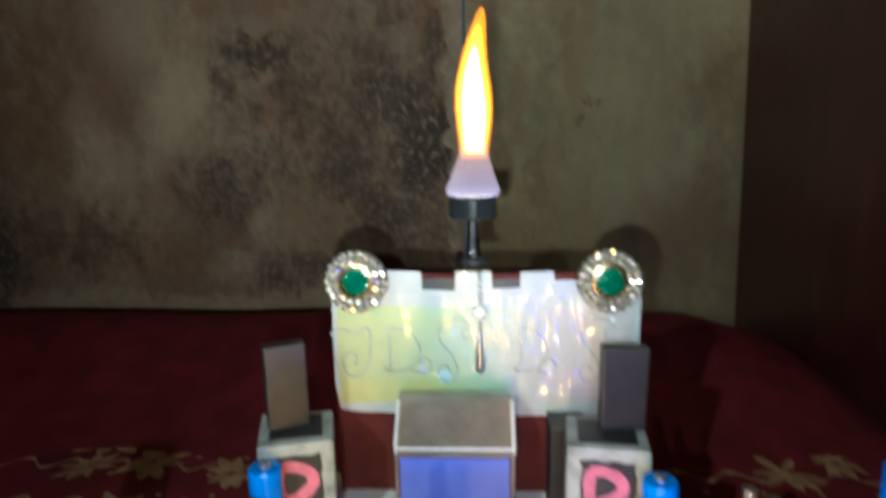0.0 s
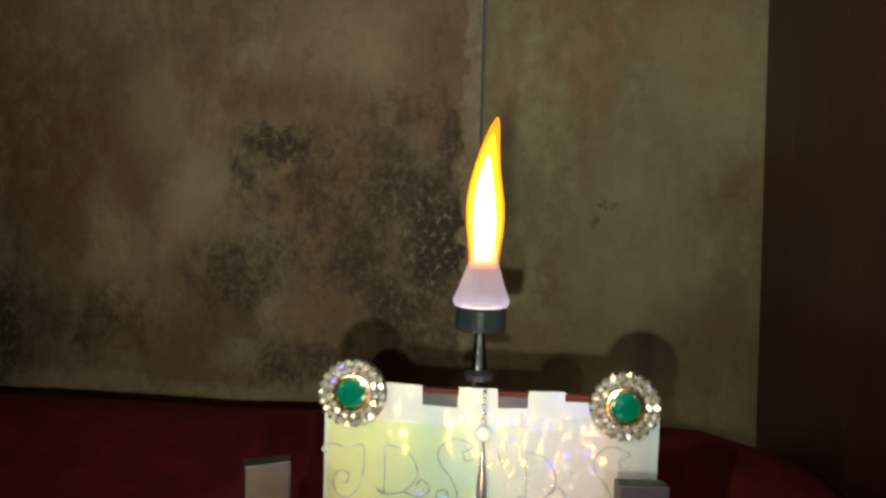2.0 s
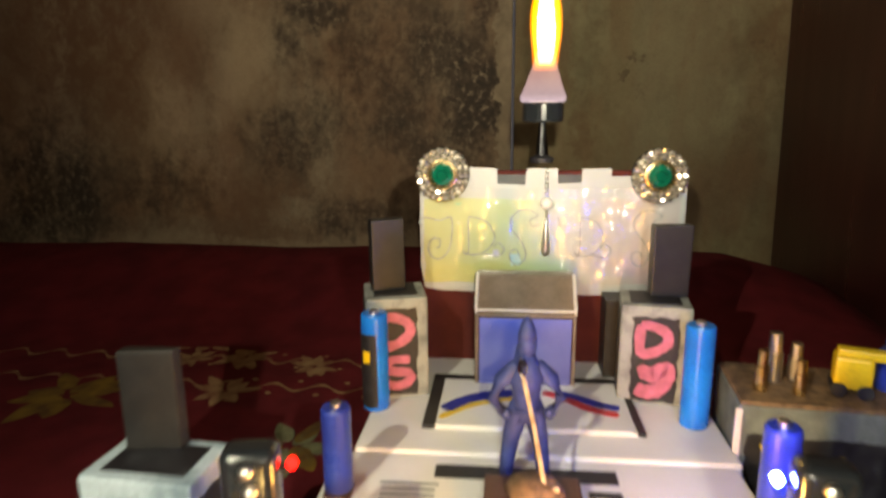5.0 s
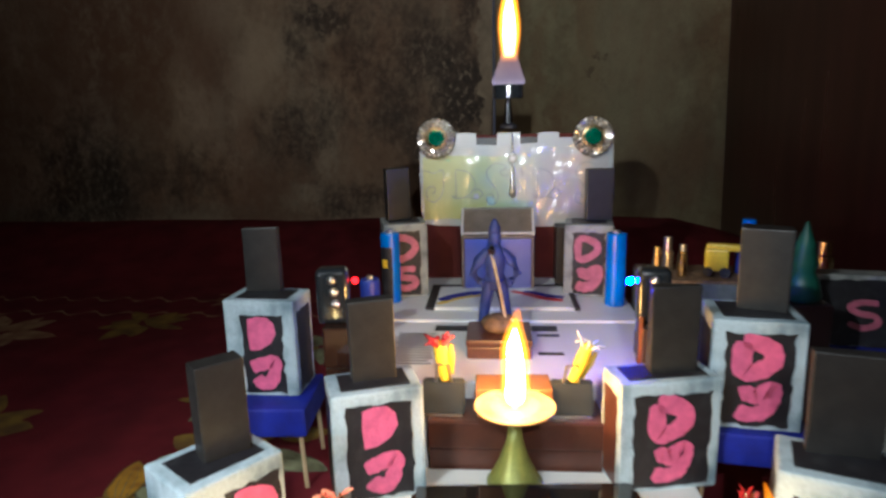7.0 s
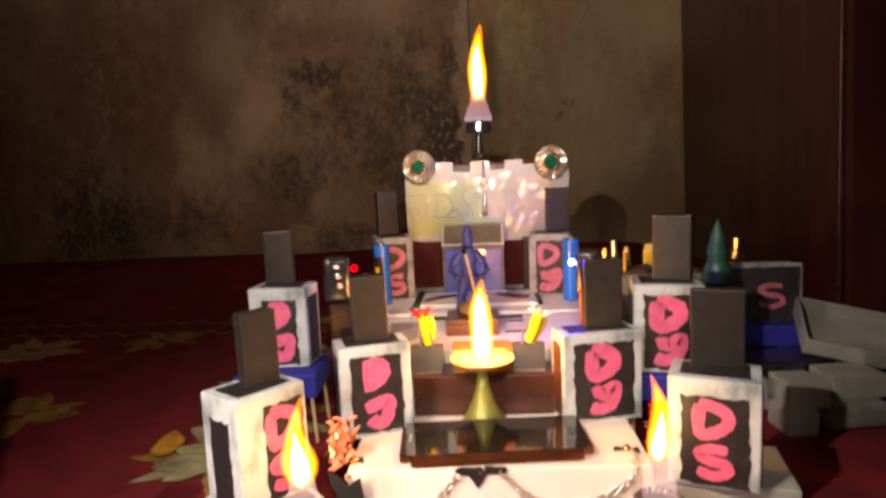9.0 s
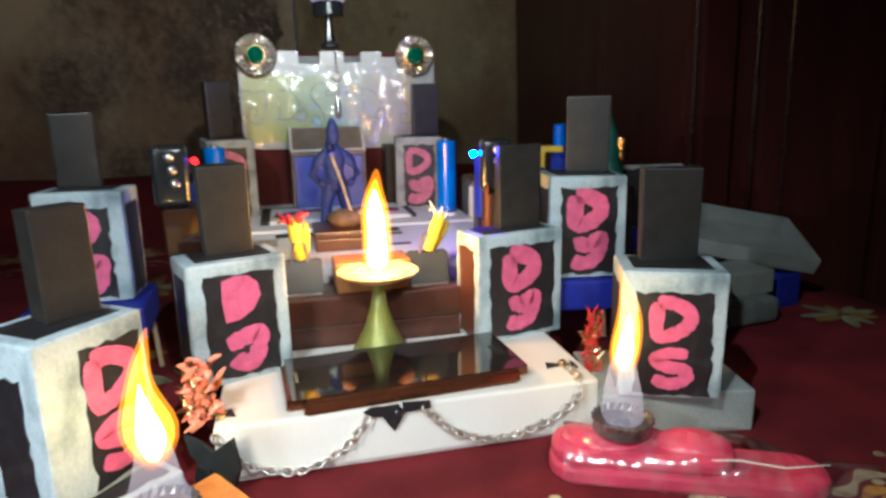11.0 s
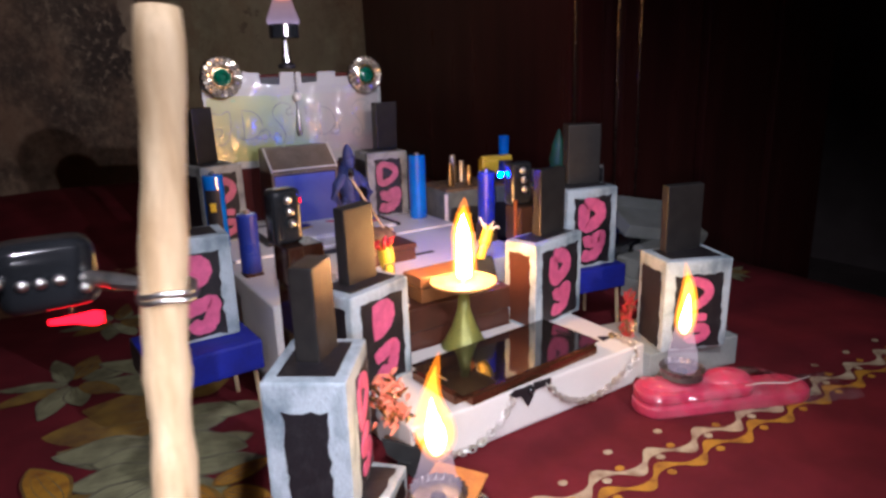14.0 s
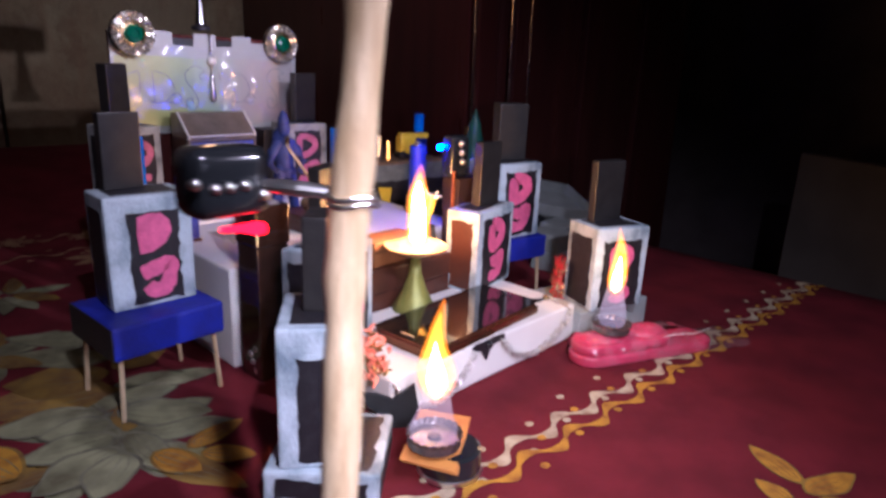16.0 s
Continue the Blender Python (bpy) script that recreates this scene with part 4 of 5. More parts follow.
# ---------- gate: platform, backdrop, jewels ----------
def build_gate():
    p = thing("platform_box", 1.3, 27.2, 0, 0, "white printed card box serving as a platform", "box")
    part("body", bx(23.0, 16.8, 5.0, 0, 8.5, 0, 0.15), WHITE, p)
    part("lid", bx(23.2, 17.0, 2.7, 0, 8.5, 4.9, 0.2, wob=0.03), WHITE, p, "white card lid")
    q = thing("long_box", 1.25, 14.3, 0, 0, "long white printed card box in front of the platform", "box")
    part("body", bx(23.8, 12.7, 7.45, -0.6, 6.4, 0, 0.2, wob=0.05), WHITE, q)
    for x, y, w, d in ((-1.1, 11.0, 10.4, 1.3), (3.2, 9.3, 1.8, 0.5), (3.1, 5.2, 1.9, 0.45)):
        part("printed_bar", bx(w, d, 0.06, x, y, 7.46, 0.01), BLACK, q, "black printed bar")
    for k in range(13):
        part("printed_line", bx(SEED.uniform(2.6, 3.4), 0.16, 0.03, -7.6, 3.0 + 0.55 * k, 7.48, 0), GREYCARD, q, "line of unreadable small print")
    pic = thing("framed_card", 0.75, 34.0, 7.6, 0, "white card with a rainbow band edged with black bars", "picture")
    part("backing", bx(14.0, 8.0, 0.2, 0, 0, 0, 0.05), WHITE, pic)
    for w, d, x, y in ((0.85, 7.7, -6.75, -0.2), (0.5, 7.7, 6.9, -0.2), (14.4, 0.8, 0, 3.75)):
        part("frame_bar", bx(w, d, 0.3, x, y, 0, 0.05), BLACK, pic, "black frame bar")
    part("sheet", bx(12.6, 7.2, 0.12, 0, -0.4, 0.22, 0.02), WHITE, pic)
    arcs = ((YELLOW, 0.6, [(-6.1, -3.1), (-4.6, -1.5), (-3.0, -0.5), (-1.0, 0.2)]), (COBALT, 1.15, [(-5.9, -1.9), (-4.6, -0.4), (-3.0, 0.55), (-1.0, 1.1)]),
            (RED, 0.75, [(1.0, 1.3), (2.4, 0.4), (4.0, -1.1), (5.8, -1.9)]), (COBALT, 0.8, [(2.2, 1.2), (3.4, 0.5), (4.6, -0.4), (6.0, -0.9)]))
    for k, (m, width, pts) in enumerate(arcs):
        part("stripe", stroke(pts, width, 0.03, "xy", wobble=0.06), m, pic).location = (0, 0, (0.34 + 0.01 * k) * CM)

    c = thing("display_box", 0.4, 37.6, 7.6, 0, "dark glossy box with a sloping beige lid", "box")
    part("body", bx(7.4, 3.6, 5.8, 0, 0.9, 0, 0.1), COCOA, c)
    # No lamp inside: the panel's own material carries the blue glow.
    part("front_panel", bx(6.7, 0.08, 5.2, 0, -0.95, 0.25, 0.03), GLOW_PANEL, c, "translucent panel with a blue glow put into its emission")
    for x, z, w, h in ((-3.55, 0, 0.18, 5.8), (3.55, 0, 0.18, 5.8), (0, 5.6, 7.2, 0.2)):
        part("edge_strip", bx(w, 0.16, h, x, -0.96, z, 0.03), BEIGE, c, "pale worn edge")
    bm = bmesh.new()
    prof = [(-1.0, 5.82), (2.7, 5.82), (2.7, 8.2), (1.2, 8.2), (-1.0, 6.1)]
    l, r = [bm.verts.new((-3.7, a, b)) for a, b in prof], [bm.verts.new((3.7, a, b)) for a, b in prof]
    for k in range(5):
        bm.faces.new((l[k], l[(k + 1) % 5], r[(k + 1) % 5], r[k]))
    bm.faces.new(l)
    bm.faces.new(r)
    bmesh.ops.bevel(bm, geom=list(bm.edges), offset=0.12, segments=2, affect="EDGES")
    lid = part("lid", bm, BEIGE, c, "frosted beige sloping lid")
    for x in (-3.6, 3.6):
        part("edge_strip", tube([(x, -1.02, 5.85), (x, -1.0, 6.15), (x, 1.2, 8.24)], 0.13, 6), PEARL, lid, "white worn edge")
    for y, z in ((-1.03, 6.1),):
        part("edge_strip", tube([(-3.6, y, z), (3.6, y, z)], 0.1, 6), PEARL, lid, "white worn edge")

    b = thing("backdrop_board", 2.3, 42.2, 7.6, 0, "upright maroon board with a white drawing sheet", "backdrop")
    part("board", bx(20.3, 0.5, 15.7, 0, 0.1, 0, 0.06), BOARD, b)
    part("support", bx(2.4, 2.6, 6.2, 5.4, -1.8, 0, 0.1), BLACK, b, "black support block")
    top = 15.9
    outline = [(-10.2, 8.0), (-9.9, 6.2), (-8.5, 6.0), (0, 5.8), (8.6, 5.8), (10.2, 6.1), (10.3, 15.7), (6.6, 15.6), (6.55, 15.3), (4.6, 15.3), (4.6, top), (2.4, top - 0.05), (2.35, 14.8), (0.55, 14.7),
               (0.5, top), (-1.85, top), (-1.95, 14.6), (-4.1, 14.7), (-4.15, top), (-7.0, 16.0), (-10.2, 15.8)]
    part("sheet", slab(outline, 0.12), FILM, b, "white sheet under clear film").location = (0, -0.2 * CM, 0)
    part("drawing", slab(ragged(-9.9, 9.9, 6.7, 13.5, 0.12, 1.2), 0.03), PAPER, b, "pastel tinted drawing under clear film").location = (0, -0.32 * CM, 0)
    part("card", bx(8.0, 0.05, 2.2, -0.6, -0.19, 13.2, 0), SMOKE, b, "dark glossy card in the notches")
    # J, D, S twice, in a curling hand
    letter_j = [(-0.1, 1.6), (-0.42, 1.85), (0.15, 2.25), (1.2, 2.0), (2.15, 2.25), (2.2, 0.7), (1.9, -0.5), (1.2, -1.15), (0.55, -0.9), (0.3, -0.1), (0.7, 0.55), (1.25, 0.4), (1.2, -0.15), (0.9, -0.2)]
    letter_d = [(0.35, 2.25), (0.35, -0.6), (0.0, -0.45), (0.4, -0.75), (1.4, -0.55), (2.1, 0.6), (1.55, 1.95), (0.35, 2.35)]
    letter_d_tail = [(1.3, -0.6), (2.3, -0.85), (2.8, -0.3), (2.35, 0.25), (2.0, -0.15)]
    letter_s = [(2.3, 1.75), (1.75, 1.6), (1.6, 2.1), (2.2, 2.5), (1.1, 2.95), (0.15, 2.3), (0.15, 1.4), (0.95, 0.35), (1.3, -0.75), (0.8, -1.5), (0.15, -1.25), (0.05, -0.5), (0.6, -0.35), (0.8, -0.9)]
    scr = [[(dx + k * a, 9.75 + c) for a, c in pts] for dx, k, pts in ((-9.9, 1.0, letter_j), (-6.8, 1.2, letter_d), (-6.6, 1.1, letter_d_tail), (-3.1, 1.0, letter_s), (2.0, 1.05, letter_d), (2.0, 1.0, letter_d_tail), (6.4, 1.0, letter_s))]
    scr.append([(0.65, 12.2), (0.75, 11.6), (0.85, 11.3)])
    for pts in scr:
        bm = stroke(pts, 0.11, 0.015)
        part("pencil_swirl", bm, INK, b, "pencilled curling letter stroke").location = (0, -0.355 * CM, 0)
    for x, z, w, h, m in ((-2.6, 8.6, 0.85, 0.9, WASH_B), (-4.2, 9.2, 0.5, 0.5, WASH_V), (4.3, 9.1, 0.8, 0.6, WASH_V), (-7.2, 13.1, 0.5, 0.2, WASH_G)):
        part("crayon_dab", slab(ragged(x - w / 2, x + w / 2, z - h / 2, z + h / 2, 0.1, 0.25), 0.01), m, b, "pale crayon dab").location = (0, -0.352 * CM, 0)

    bm = bmesh.new()
    nx, nz, rows = 150, 60, []
    for j in range(nz + 1):
        z = 6.4 + 8.0 * j / nz
        row = []
        for i in range(nx + 1):
            x = -9.9 + 19.6 * i / nx
            calm = 0.45 + 0.75 * min(1.0, max(0.0, (x + 5) / 7)) * (1.0 if x < 8 else 0.5)
            y = -calm * (0.24 * (noise.noise((x * 0.62, z * 0.42, 1.0)) + 0.75) + 0.09 * (noise.noise((x * 1.5, z * 1.0, 7.0)) + 0.75))
            row.append(bm.verts.new((x, y, z)))
        rows.append(row)
    for a, c in zip(rows, rows[1:]):
        for i in range(nx):
            bm.faces.new((a[i], a[i + 1], c[i + 1], c[i]))
    film = part("film", bm, CLEAR, b, "crumpled clear plastic film", True)
    film.location = (0, -0.42 * CM, 0)
    film.visible_shadow = False
    if film.data.polygons[0].normal.y > 0:
        film.data.flip_normals()

    crystal = None

    def brooch(x, y, z, yaw):
        nonlocal crystal
        o = thing("brooch", x, y, z, yaw, "round rhinestone brooch with a green centre stone", "brooch", "brooches")
        o.matrix_basis = o.matrix_basis @ Matrix.Scale(1.05, 4)
        bm = lathe([(1.95, -0.5), (2.0, -0.2), (1.9, 0), (1.0, 0.1), (0.95, 0.05)], 32)
        bmesh.ops.rotate(bm, matrix=Matrix.Rotation(radians(90), 3, "X"), verts=bm.verts)
        part("setting", bm, GUN, o, "dark metal setting")
        bm = lathe([(0.86, 0), (0.86, 0.25), (0.7, 0.5), (0.4, 0.62), (0.34, 0.5), (0.3, 0.5)], 12)
        bmesh.ops.rotate(bm, matrix=Matrix.Rotation(radians(90), 3, "X"), verts=bm.verts)
        part("centre_stone", bm, EMERALD, o, "green glass stone")
        bm = lathe([(1.12, 0.02), (1.1, 0.2), (0.98, 0.24), (0.9, 0.1)], 28)
        bmesh.ops.rotate(bm, matrix=Matrix.Rotation(radians(90), 3, "X"), verts=bm.verts)
        part("gilt_collar", bm, GOLD, o, "gilt collar round the stone")
        for ring, count, s in ((1.74, 22, 1.0), (1.32, 17, 0.95)):
            for k in range(count):
                a = 2 * math.pi * k / count
                if crystal is None:
                    bm = bmesh.new()
                    bmesh.ops.create_icosphere(bm, subdivisions=1, radius=0.30)
                    crystal = part("rhinestone", bm, CRYSTAL, o)
                    crystal.matrix_basis = pose(ring * CM, -0.1 * CM, 0)
                else:
                    again(crystal, ring * math.cos(a), -0.1, ring * math.sin(a), 30 * k, 47 * k, 71 * k, o, s)
        return o

    brooch(-6.0, 40.9, 23.1, 0)
    brooch(10.35, 41.2, 23.0, 0)

    e = thing("pendant", 2.0, 41.5, 23.6, 0, "hanging earring with pearl and silver drop", "earring")
    for k in range(5):
        part("bead", ball(0.16, 0, 0, -0.25 - 0.42 * k, seg=10), STEEL, e, smooth=True)
    part("pearl", ball(0.5, 0, -0.1, -2.75, seg=20), PEARL, e, "round white pearl", smooth=True)
    part("link", tube([(0, 0, -3.2), (0.05, 0, -3.9)], 0.08), STEEL, e)
    part("drop", lathe([(0.05, -7.0), (0.3, -6.8), (0.36, -6.4), (0.24, -5.2), (0.12, -4.2), (0.04, -3.8)], 16), STEEL, e, "long silver drop", smooth=True)

    s = thing("top_burner", 1.6, 42.6, 23.9, 0, "steel nozzle holding a black bottle cap burner", "burner")
    part("foot", lathe([(0.9, 0.0), (0.95, 0.35), (0.5, 0.6)], 20), BLACK, s, "black foot", smooth=False)
    part("nozzle", lathe([(0.52, 0.5), (0.46, 1.2), (0.26, 3.1)], 16), NOZZLE, s, "bright steel nozzle")
    part("cap", lathe([(1.5, 3.1), (1.58, 3.25), (1.58, 4.4), (1.5, 4.55), (1.36, 4.5), (1.34, 4.1)], 30), GUN, s, "ribbed black bottle cap")
    part("wick_pad", lathe([(1.3, 4.1), (1.3, 4.5), (1.0, 4.62)], 24), PEARL, s, "pale wick pad")

    for x, y, lab in ((-10.0, 32.9, "blue cylindrical battery with a printed black band"), (11.35, 32.0, "blue cylindrical battery standing on its end")):
        o = thing("battery", x, y, 7.6, 0, lab, "battery", "blue batteries")
        part("sleeve", lathe([(0.86, 0), (0.93, 0.1), (0.93, 6.75), (0.86, 6.9), (0.4, 6.92)], 28), BLUE, o, smooth=False)
        part("terminal", lathe([(0.32, 6.9), (0.32, 7.1), (0.26, 7.16)], 16), STEEL, o, "steel terminal")
        if x < 0:
            bm = bmesh.new()
            for k in range(8):
                a0, a1 = radians(200 + k * 11), radians(200 + (k + 1) * 11)
                q = [bm.verts.new((0.95 * math.cos(a), 0.95 * math.sin(a), z)) for a, z in ((a0, 0.3), (a1, 0.3), (a1, 5.6), (a0, 5.6))]
                bm.faces.new(q)
            part("label", bm, BLACK, o, "black printed label")
            part("logo_patch", bx(0.5, 0.1, 0.8, -0.42, -0.86, 3.6, 0.02, rot=Matrix.Rotation(radians(-26), 3, "Z")), YELLOW, o, "yellow printed patch")


# ---------- flames ----------
def flame(x, y, z, h, w, lean, foot, label, sway=0.0, gas=None):
    f = thing("flame", x, y, z, 0, label, "flame", "flames")

    def body(prof, dx):
        bm = bmesh.new()
        seg, rings = 18, []
        for r, t in prof:
            off = dx * t * t + sway * math.sin(7.0 * t) * t
            r *= 1 + 0.10 * math.sin(11 * t + x)
            rings.append([bm.verts.new((off + r * w * math.cos(2 * math.pi * k / seg), r * w * math.sin(2 * math.pi * k / seg), t * h)) for k in range(seg)])
        for a, b in zip(rings, rings[1:]):
            for k in range(seg):
                bm.faces.new((a[k], a[(k + 1) % seg], b[(k + 1) % seg], b[k]))
        bm.faces.new(rings[0][::-1])
        bm.faces.new(rings[-1])
        return bm

    b = foot

    def spread(shape, start, top, grow=1.0):
        return [(r * grow, start + (top - start) * t) for r, t in shape]

    column = [(0.26, 0.0), (0.31, 0.06), (0.33, 0.14), (0.34, 0.24), (0.33, 0.34), (0.305, 0.45), (0.27, 0.56), (0.235, 0.68), (0.19, 0.79), (0.135, 0.88), (0.08, 0.95), (0.02, 1.0)]
    drop = column if gas else [(0.12, 0.0), (0.22, 0.05), (0.29, 0.12), (0.34, 0.2), (0.355, 0.28), (0.34, 0.37), (0.30, 0.46), (0.25, 0.55), (0.20, 0.64), (0.155, 0.73), (0.11, 0.82), (0.06, 0.91), (0.012, 1.0)]
    part("core", body(spread(drop, b, 0.80 if gas else 0.70, 0.72 if gas else 0.60), lean), gas or FLAME_CORE, f, "bright yellow-white core", True)
    part("inner_mantle", body(spread(drop, b - 0.02, 0.91, 1.06), lean), FLAME_GLOW, f, "yellow-orange inner flame", True)
    part("mantle", body(spread(drop, b - 0.04, 1.0, 1.26), lean), FLAME_EDGE, f, "orange outer flame", True)
    part("foot", body([(0.56, 0.0), (0.60, 0.03), (0.50, b * 0.45), (0.36, b), (0.26, b + 0.1), (0.1, b + 0.16)], lean), FAINT_FOOT if "cap" in label else FLAME_FOOT, f, "faint mauve flame foot", True)
    return f


def build_flames():
    flame(1.6, 42.6, 28.5, 11.6, 2.7, 0.5, 0.24, "tall yellow flame on the top burner", 0.22, TOP_CORE)
    flame(1.25, 8.9, 8.2, 6.2, 2.35, 0.1, 0.06, "steady yellow flame in the oil lamp", 0.12, LAMP_CORE)
    flame(-9.6, -3.9, 2.75, 7.4, 2.2, 0.2, 0.27, "orange flame on a bottle cap", 0.3)
    flame(11.6, -2.5, 2.75, 7.8, 1.8, -0.3, 0.34, "tall flame on a bottle cap", -0.35)


# ---------- the front: phone, lamp, chains, burners ----------
def crown_cap(x, y, z, label):
    o = thing("burner_cup", x, y, z, 0, label, "burner", "bottle cap burners")
    bm = bmesh.new()
    seg, rings = 42, []
    for r, h, fl in ((1.25, 0.0, 0.0), (1.45, 0.0, 0.0), (1.4, 0.35, 0.0), (1.5, 0.62, 0.07), (1.46, 0.64, 0.07), (1.3, 0.3, 0.0), (1.1, 0.28, 0.0)):
        rings.append([bm.verts.new(((r + fl * (1 if k % 2 else -1)) * math.cos(2 * math.pi * k / seg), (r + fl * (1 if k % 2 else -1)) * math.sin(2 * math.pi * k / seg), h)) for k in range(seg)])
    for a, b in zip(rings, rings[1:]):
        for k in range(seg):
            bm.faces.new((a[k], a[(k + 1) % seg], b[(k + 1) % seg], b[k]))
    bm.faces.new(rings[0][::-1])
    bm.faces.new(rings[-1])
    shell = part("shell", bm, CAPMETAL, o)
    part("wick", lathe([(0.4, 0.29), (0.34, 0.42), (0.12, 0.48)], 12), CLIPBLACK, shell, "short charred wick")
    return o


def chain(points, label, n):
    """Interlocked links along a hanging line."""
    c = thing("chain", *points[0], 0, label, "chain", "silver chains")
    pts = [Vector(p) for p in points]
    fine = []
    for i in range(len(pts) - 1):
        p0, p1, p2, p3 = pts[max(i - 1, 0)], pts[i], pts[i + 1], pts[min(i + 2, len(pts) - 1)]
        for k in range(20):
            t = k / 20
            fine.append(0.5 * (2 * p1 + (p2 - p0) * t + (2 * p0 - 5 * p1 + 4 * p2 - p3) * t * t + (3 * p1 - p0 - 3 * p2 + p3) * t**3))
    fine.append(pts[-1])
    total = sum((b - a).length for a, b in zip(fine, fine[1:]))
    first, run, want, k = None, 0.0, 0.0, 0
    for a, b in zip(fine, fine[1:]):
        run += (b - a).length
        while run >= want:
            d = (b - a).normalized()
            if first is None:
                bm = bmesh.new()
                R, r = 0.215, 0.056
                rings = []
                for i in range(12):
                    u = 2 * math.pi * i / 12
                    rings.append([bm.verts.new(((R + r * math.cos(v)) * math.cos(u) * 1.35, (R + r * math.cos(v)) * math.sin(u), r * math.sin(v))) for v in [2 * math.pi * q / 6 for q in range(6)]])
                for i in range(12):
                    for q in range(6):
                        bm.faces.new((rings[i][q], rings[(i + 1) % 12][q], rings[(i + 1) % 12][(q + 1) % 6], rings[i][(q + 1) % 6]))
                o = part("link", bm, GOLD if "gilt" in label else STEEL, c, smooth=True)
                first = o
            else:
                o = again(first, 0, 0, 0, parent=c)
            rel = b - pts[0]
            q = d.to_track_quat("X", "Z").to_matrix().to_4x4() @ Matrix.Rotation(radians(90 * (k % 2) + 35), 4, "X")
            o.matrix_basis = Matrix.Translation(rel * CM) @ q
            want += 0.40
            k += 1
    return c


def build_front():
    w = thing("long_box", 2.15, 1.3, 0, 0, "long white card box under the phone", "box")
    part("lid", bx(20.3, 9.15, 2.9, 0, 4.55, 0.18, 0.18, wob=0.04), WHITE, w)
    part("base", bx(19.9, 8.8, 0.5, 0, 4.55, 0.0, 0.05), WHITE, w)

    p = thing("phone", 1.9, 4.6, 3.08, 4, "black touchscreen phone lying on a white box", "phone")
    bm = bx(13.2, 6.1, 0.85, 0, 0, 0, 0)
    bmesh.ops.bevel(bm, geom=[e for e in bm.edges if abs((e.verts[0].co - e.verts[1].co).z) > 0.5], offset=0.8, segments=6, affect="EDGES")
    bmesh.ops.bevel(bm, geom=[e for e in bm.edges if abs(e.verts[0].co.z - e.verts[1].co.z) < 0.01], offset=0.16, segments=3, affect="EDGES")
    part("body", bm, BRONZE, p, "dark bronze frame")
    screen = part("screen", bx(12.7, 5.6, 0.05, 0, 0, 0.84, 0.02), SCREEN, p, "dark glossy screen")
    part("home_button", bx(0.5, 1.3, 0.05, 5.6, 0, 0.88, 0.02), GUN, screen)
    part("speaker_slot", bx(0.15, 1.2, 0.04, -5.9, 0, 0.89, 0.01), STEEL, screen)

    d = thing("oil_lamp", 1.25, 9.0, 3.08, 0, "small brass oil lamp on a conical green foot", "oil lamp")
    part("foot", lathe([(1.7, 0), (1.75, 0.15), (1.45, 0.6), (0.95, 1.6), (0.52, 2.9), (0.34, 4.3)], 32), BRASS, d, "green tarnished cone", True)
    dish = part("dish", lathe([(0.4, 4.25), (1.4, 4.6), (2.3, 4.98), (2.5, 5.15), (2.42, 5.2), (2.1, 5.08), (1.2, 4.95)], 36), CLAY, d, "shallow tan clay dish")
    part("wick", lathe([(0.22, 4.9), (0.18, 5.3), (0.08, 5.5)], 10), PEARL, dish, "cotton wick")

    chain([(-7.9, 1.0, 2.7), (-6.6, 0.95, 1.1), (-4.2, 0.9, 0.42), (-2.0, 0.95, 1.2), (-0.6, 1.0, 2.7)], "fine silver chain hanging in a curve along the white box", 20)
    chain([(2.4, 1.0, 2.8), (4.0, 0.95, 1.3), (6.4, 0.9, 0.6), (9.0, 0.95, 1.2), (10.8, 0.9, 2.4), (11.1, 1.4, 3.25), (11.2, 3.2, 3.25)], "fine silver chain hanging in a curve along the white box", 20)
    for x, y, z, rz in ((-8.0, 2.6, 3.08, 10), (11.0, 3.6, 3.08, -8)):
        t = thing("ribbon_tab", x, y, z, rz, "small black ribbon tab with gilt pin on the white box", "ribbon")
        part("ribbon", slab([(-0.9, -0.35), (0, -0.1), (0.9, -0.5), (0.8, 0.4), (0, 0.15), (-0.8, 0.45)], 0.08, "xy"), BLACK, t)
        part("pin", ball(0.25, 0, -0.2, 0.25, seg=10), GOLD, t, "gilt pin", True)
    bow = thing("ribbon_bow", 0.9, 1.15, 2.5, 0, "black ribbon bow on the front edge of the white box", "ribbon")
    part("loop", slab([(-1.7, 0.5), (-1.3, 0.75), (-0.6, 0.7), (0.1, 0.75), (0.4, 0.2), (-0.15, -0.75), (-0.75, 0.15), (-1.2, 0.2)], 0.1), BLACK, bow)
    part("tail", slab([(0.3, 0.8), (1.75, 0.72), (1.8, 0.3), (0.35, 0.25)], 0.1), BLACK, bow)
    part("knot", ball(0.28, 0.05, -0.1, 0.35, seg=12), GUN, bow, "dark knot", True)

    bar = thing("soap_clip", 14.0, -3.9, 0, -24, "pink plastic clip wrapped in clear film on the bedspread", "clip")
    part("base", pill(13.0, 3.2, 0.95, 1.5, 0.2), ROSE, bar)
    part("upper_plate", pill(8.6, 3.0, 0.8, 1.4, -1.9, 0.05, 0.93), ROSE, bar, "raised rose plate")
    bm = ball(1, -3.6, 0.2, 1.55, 2.2, 1.3, 0.55, seg=24)
    ball(1, 0.6, 0.3, 1.5, 1.9, 1.25, 0.8, seg=24, into=bm)
    part("pad", bm, ROSE, bar, "rounded rose pad", True)
    # Opaque white thread added as the highlight along a fold of the wrap.
    part("film_fold_glint", tube([(0.0, -1.2, 1.6), (2.4, -1.1, 1.75), (4.4, -1.2, 1.6), (6.4, -0.8, 1.7)], [0.02, 0.055, 0.05, 0.02], 6), PEARL, bar, "white thread for the glint along a film fold")
    bm = bmesh.new()
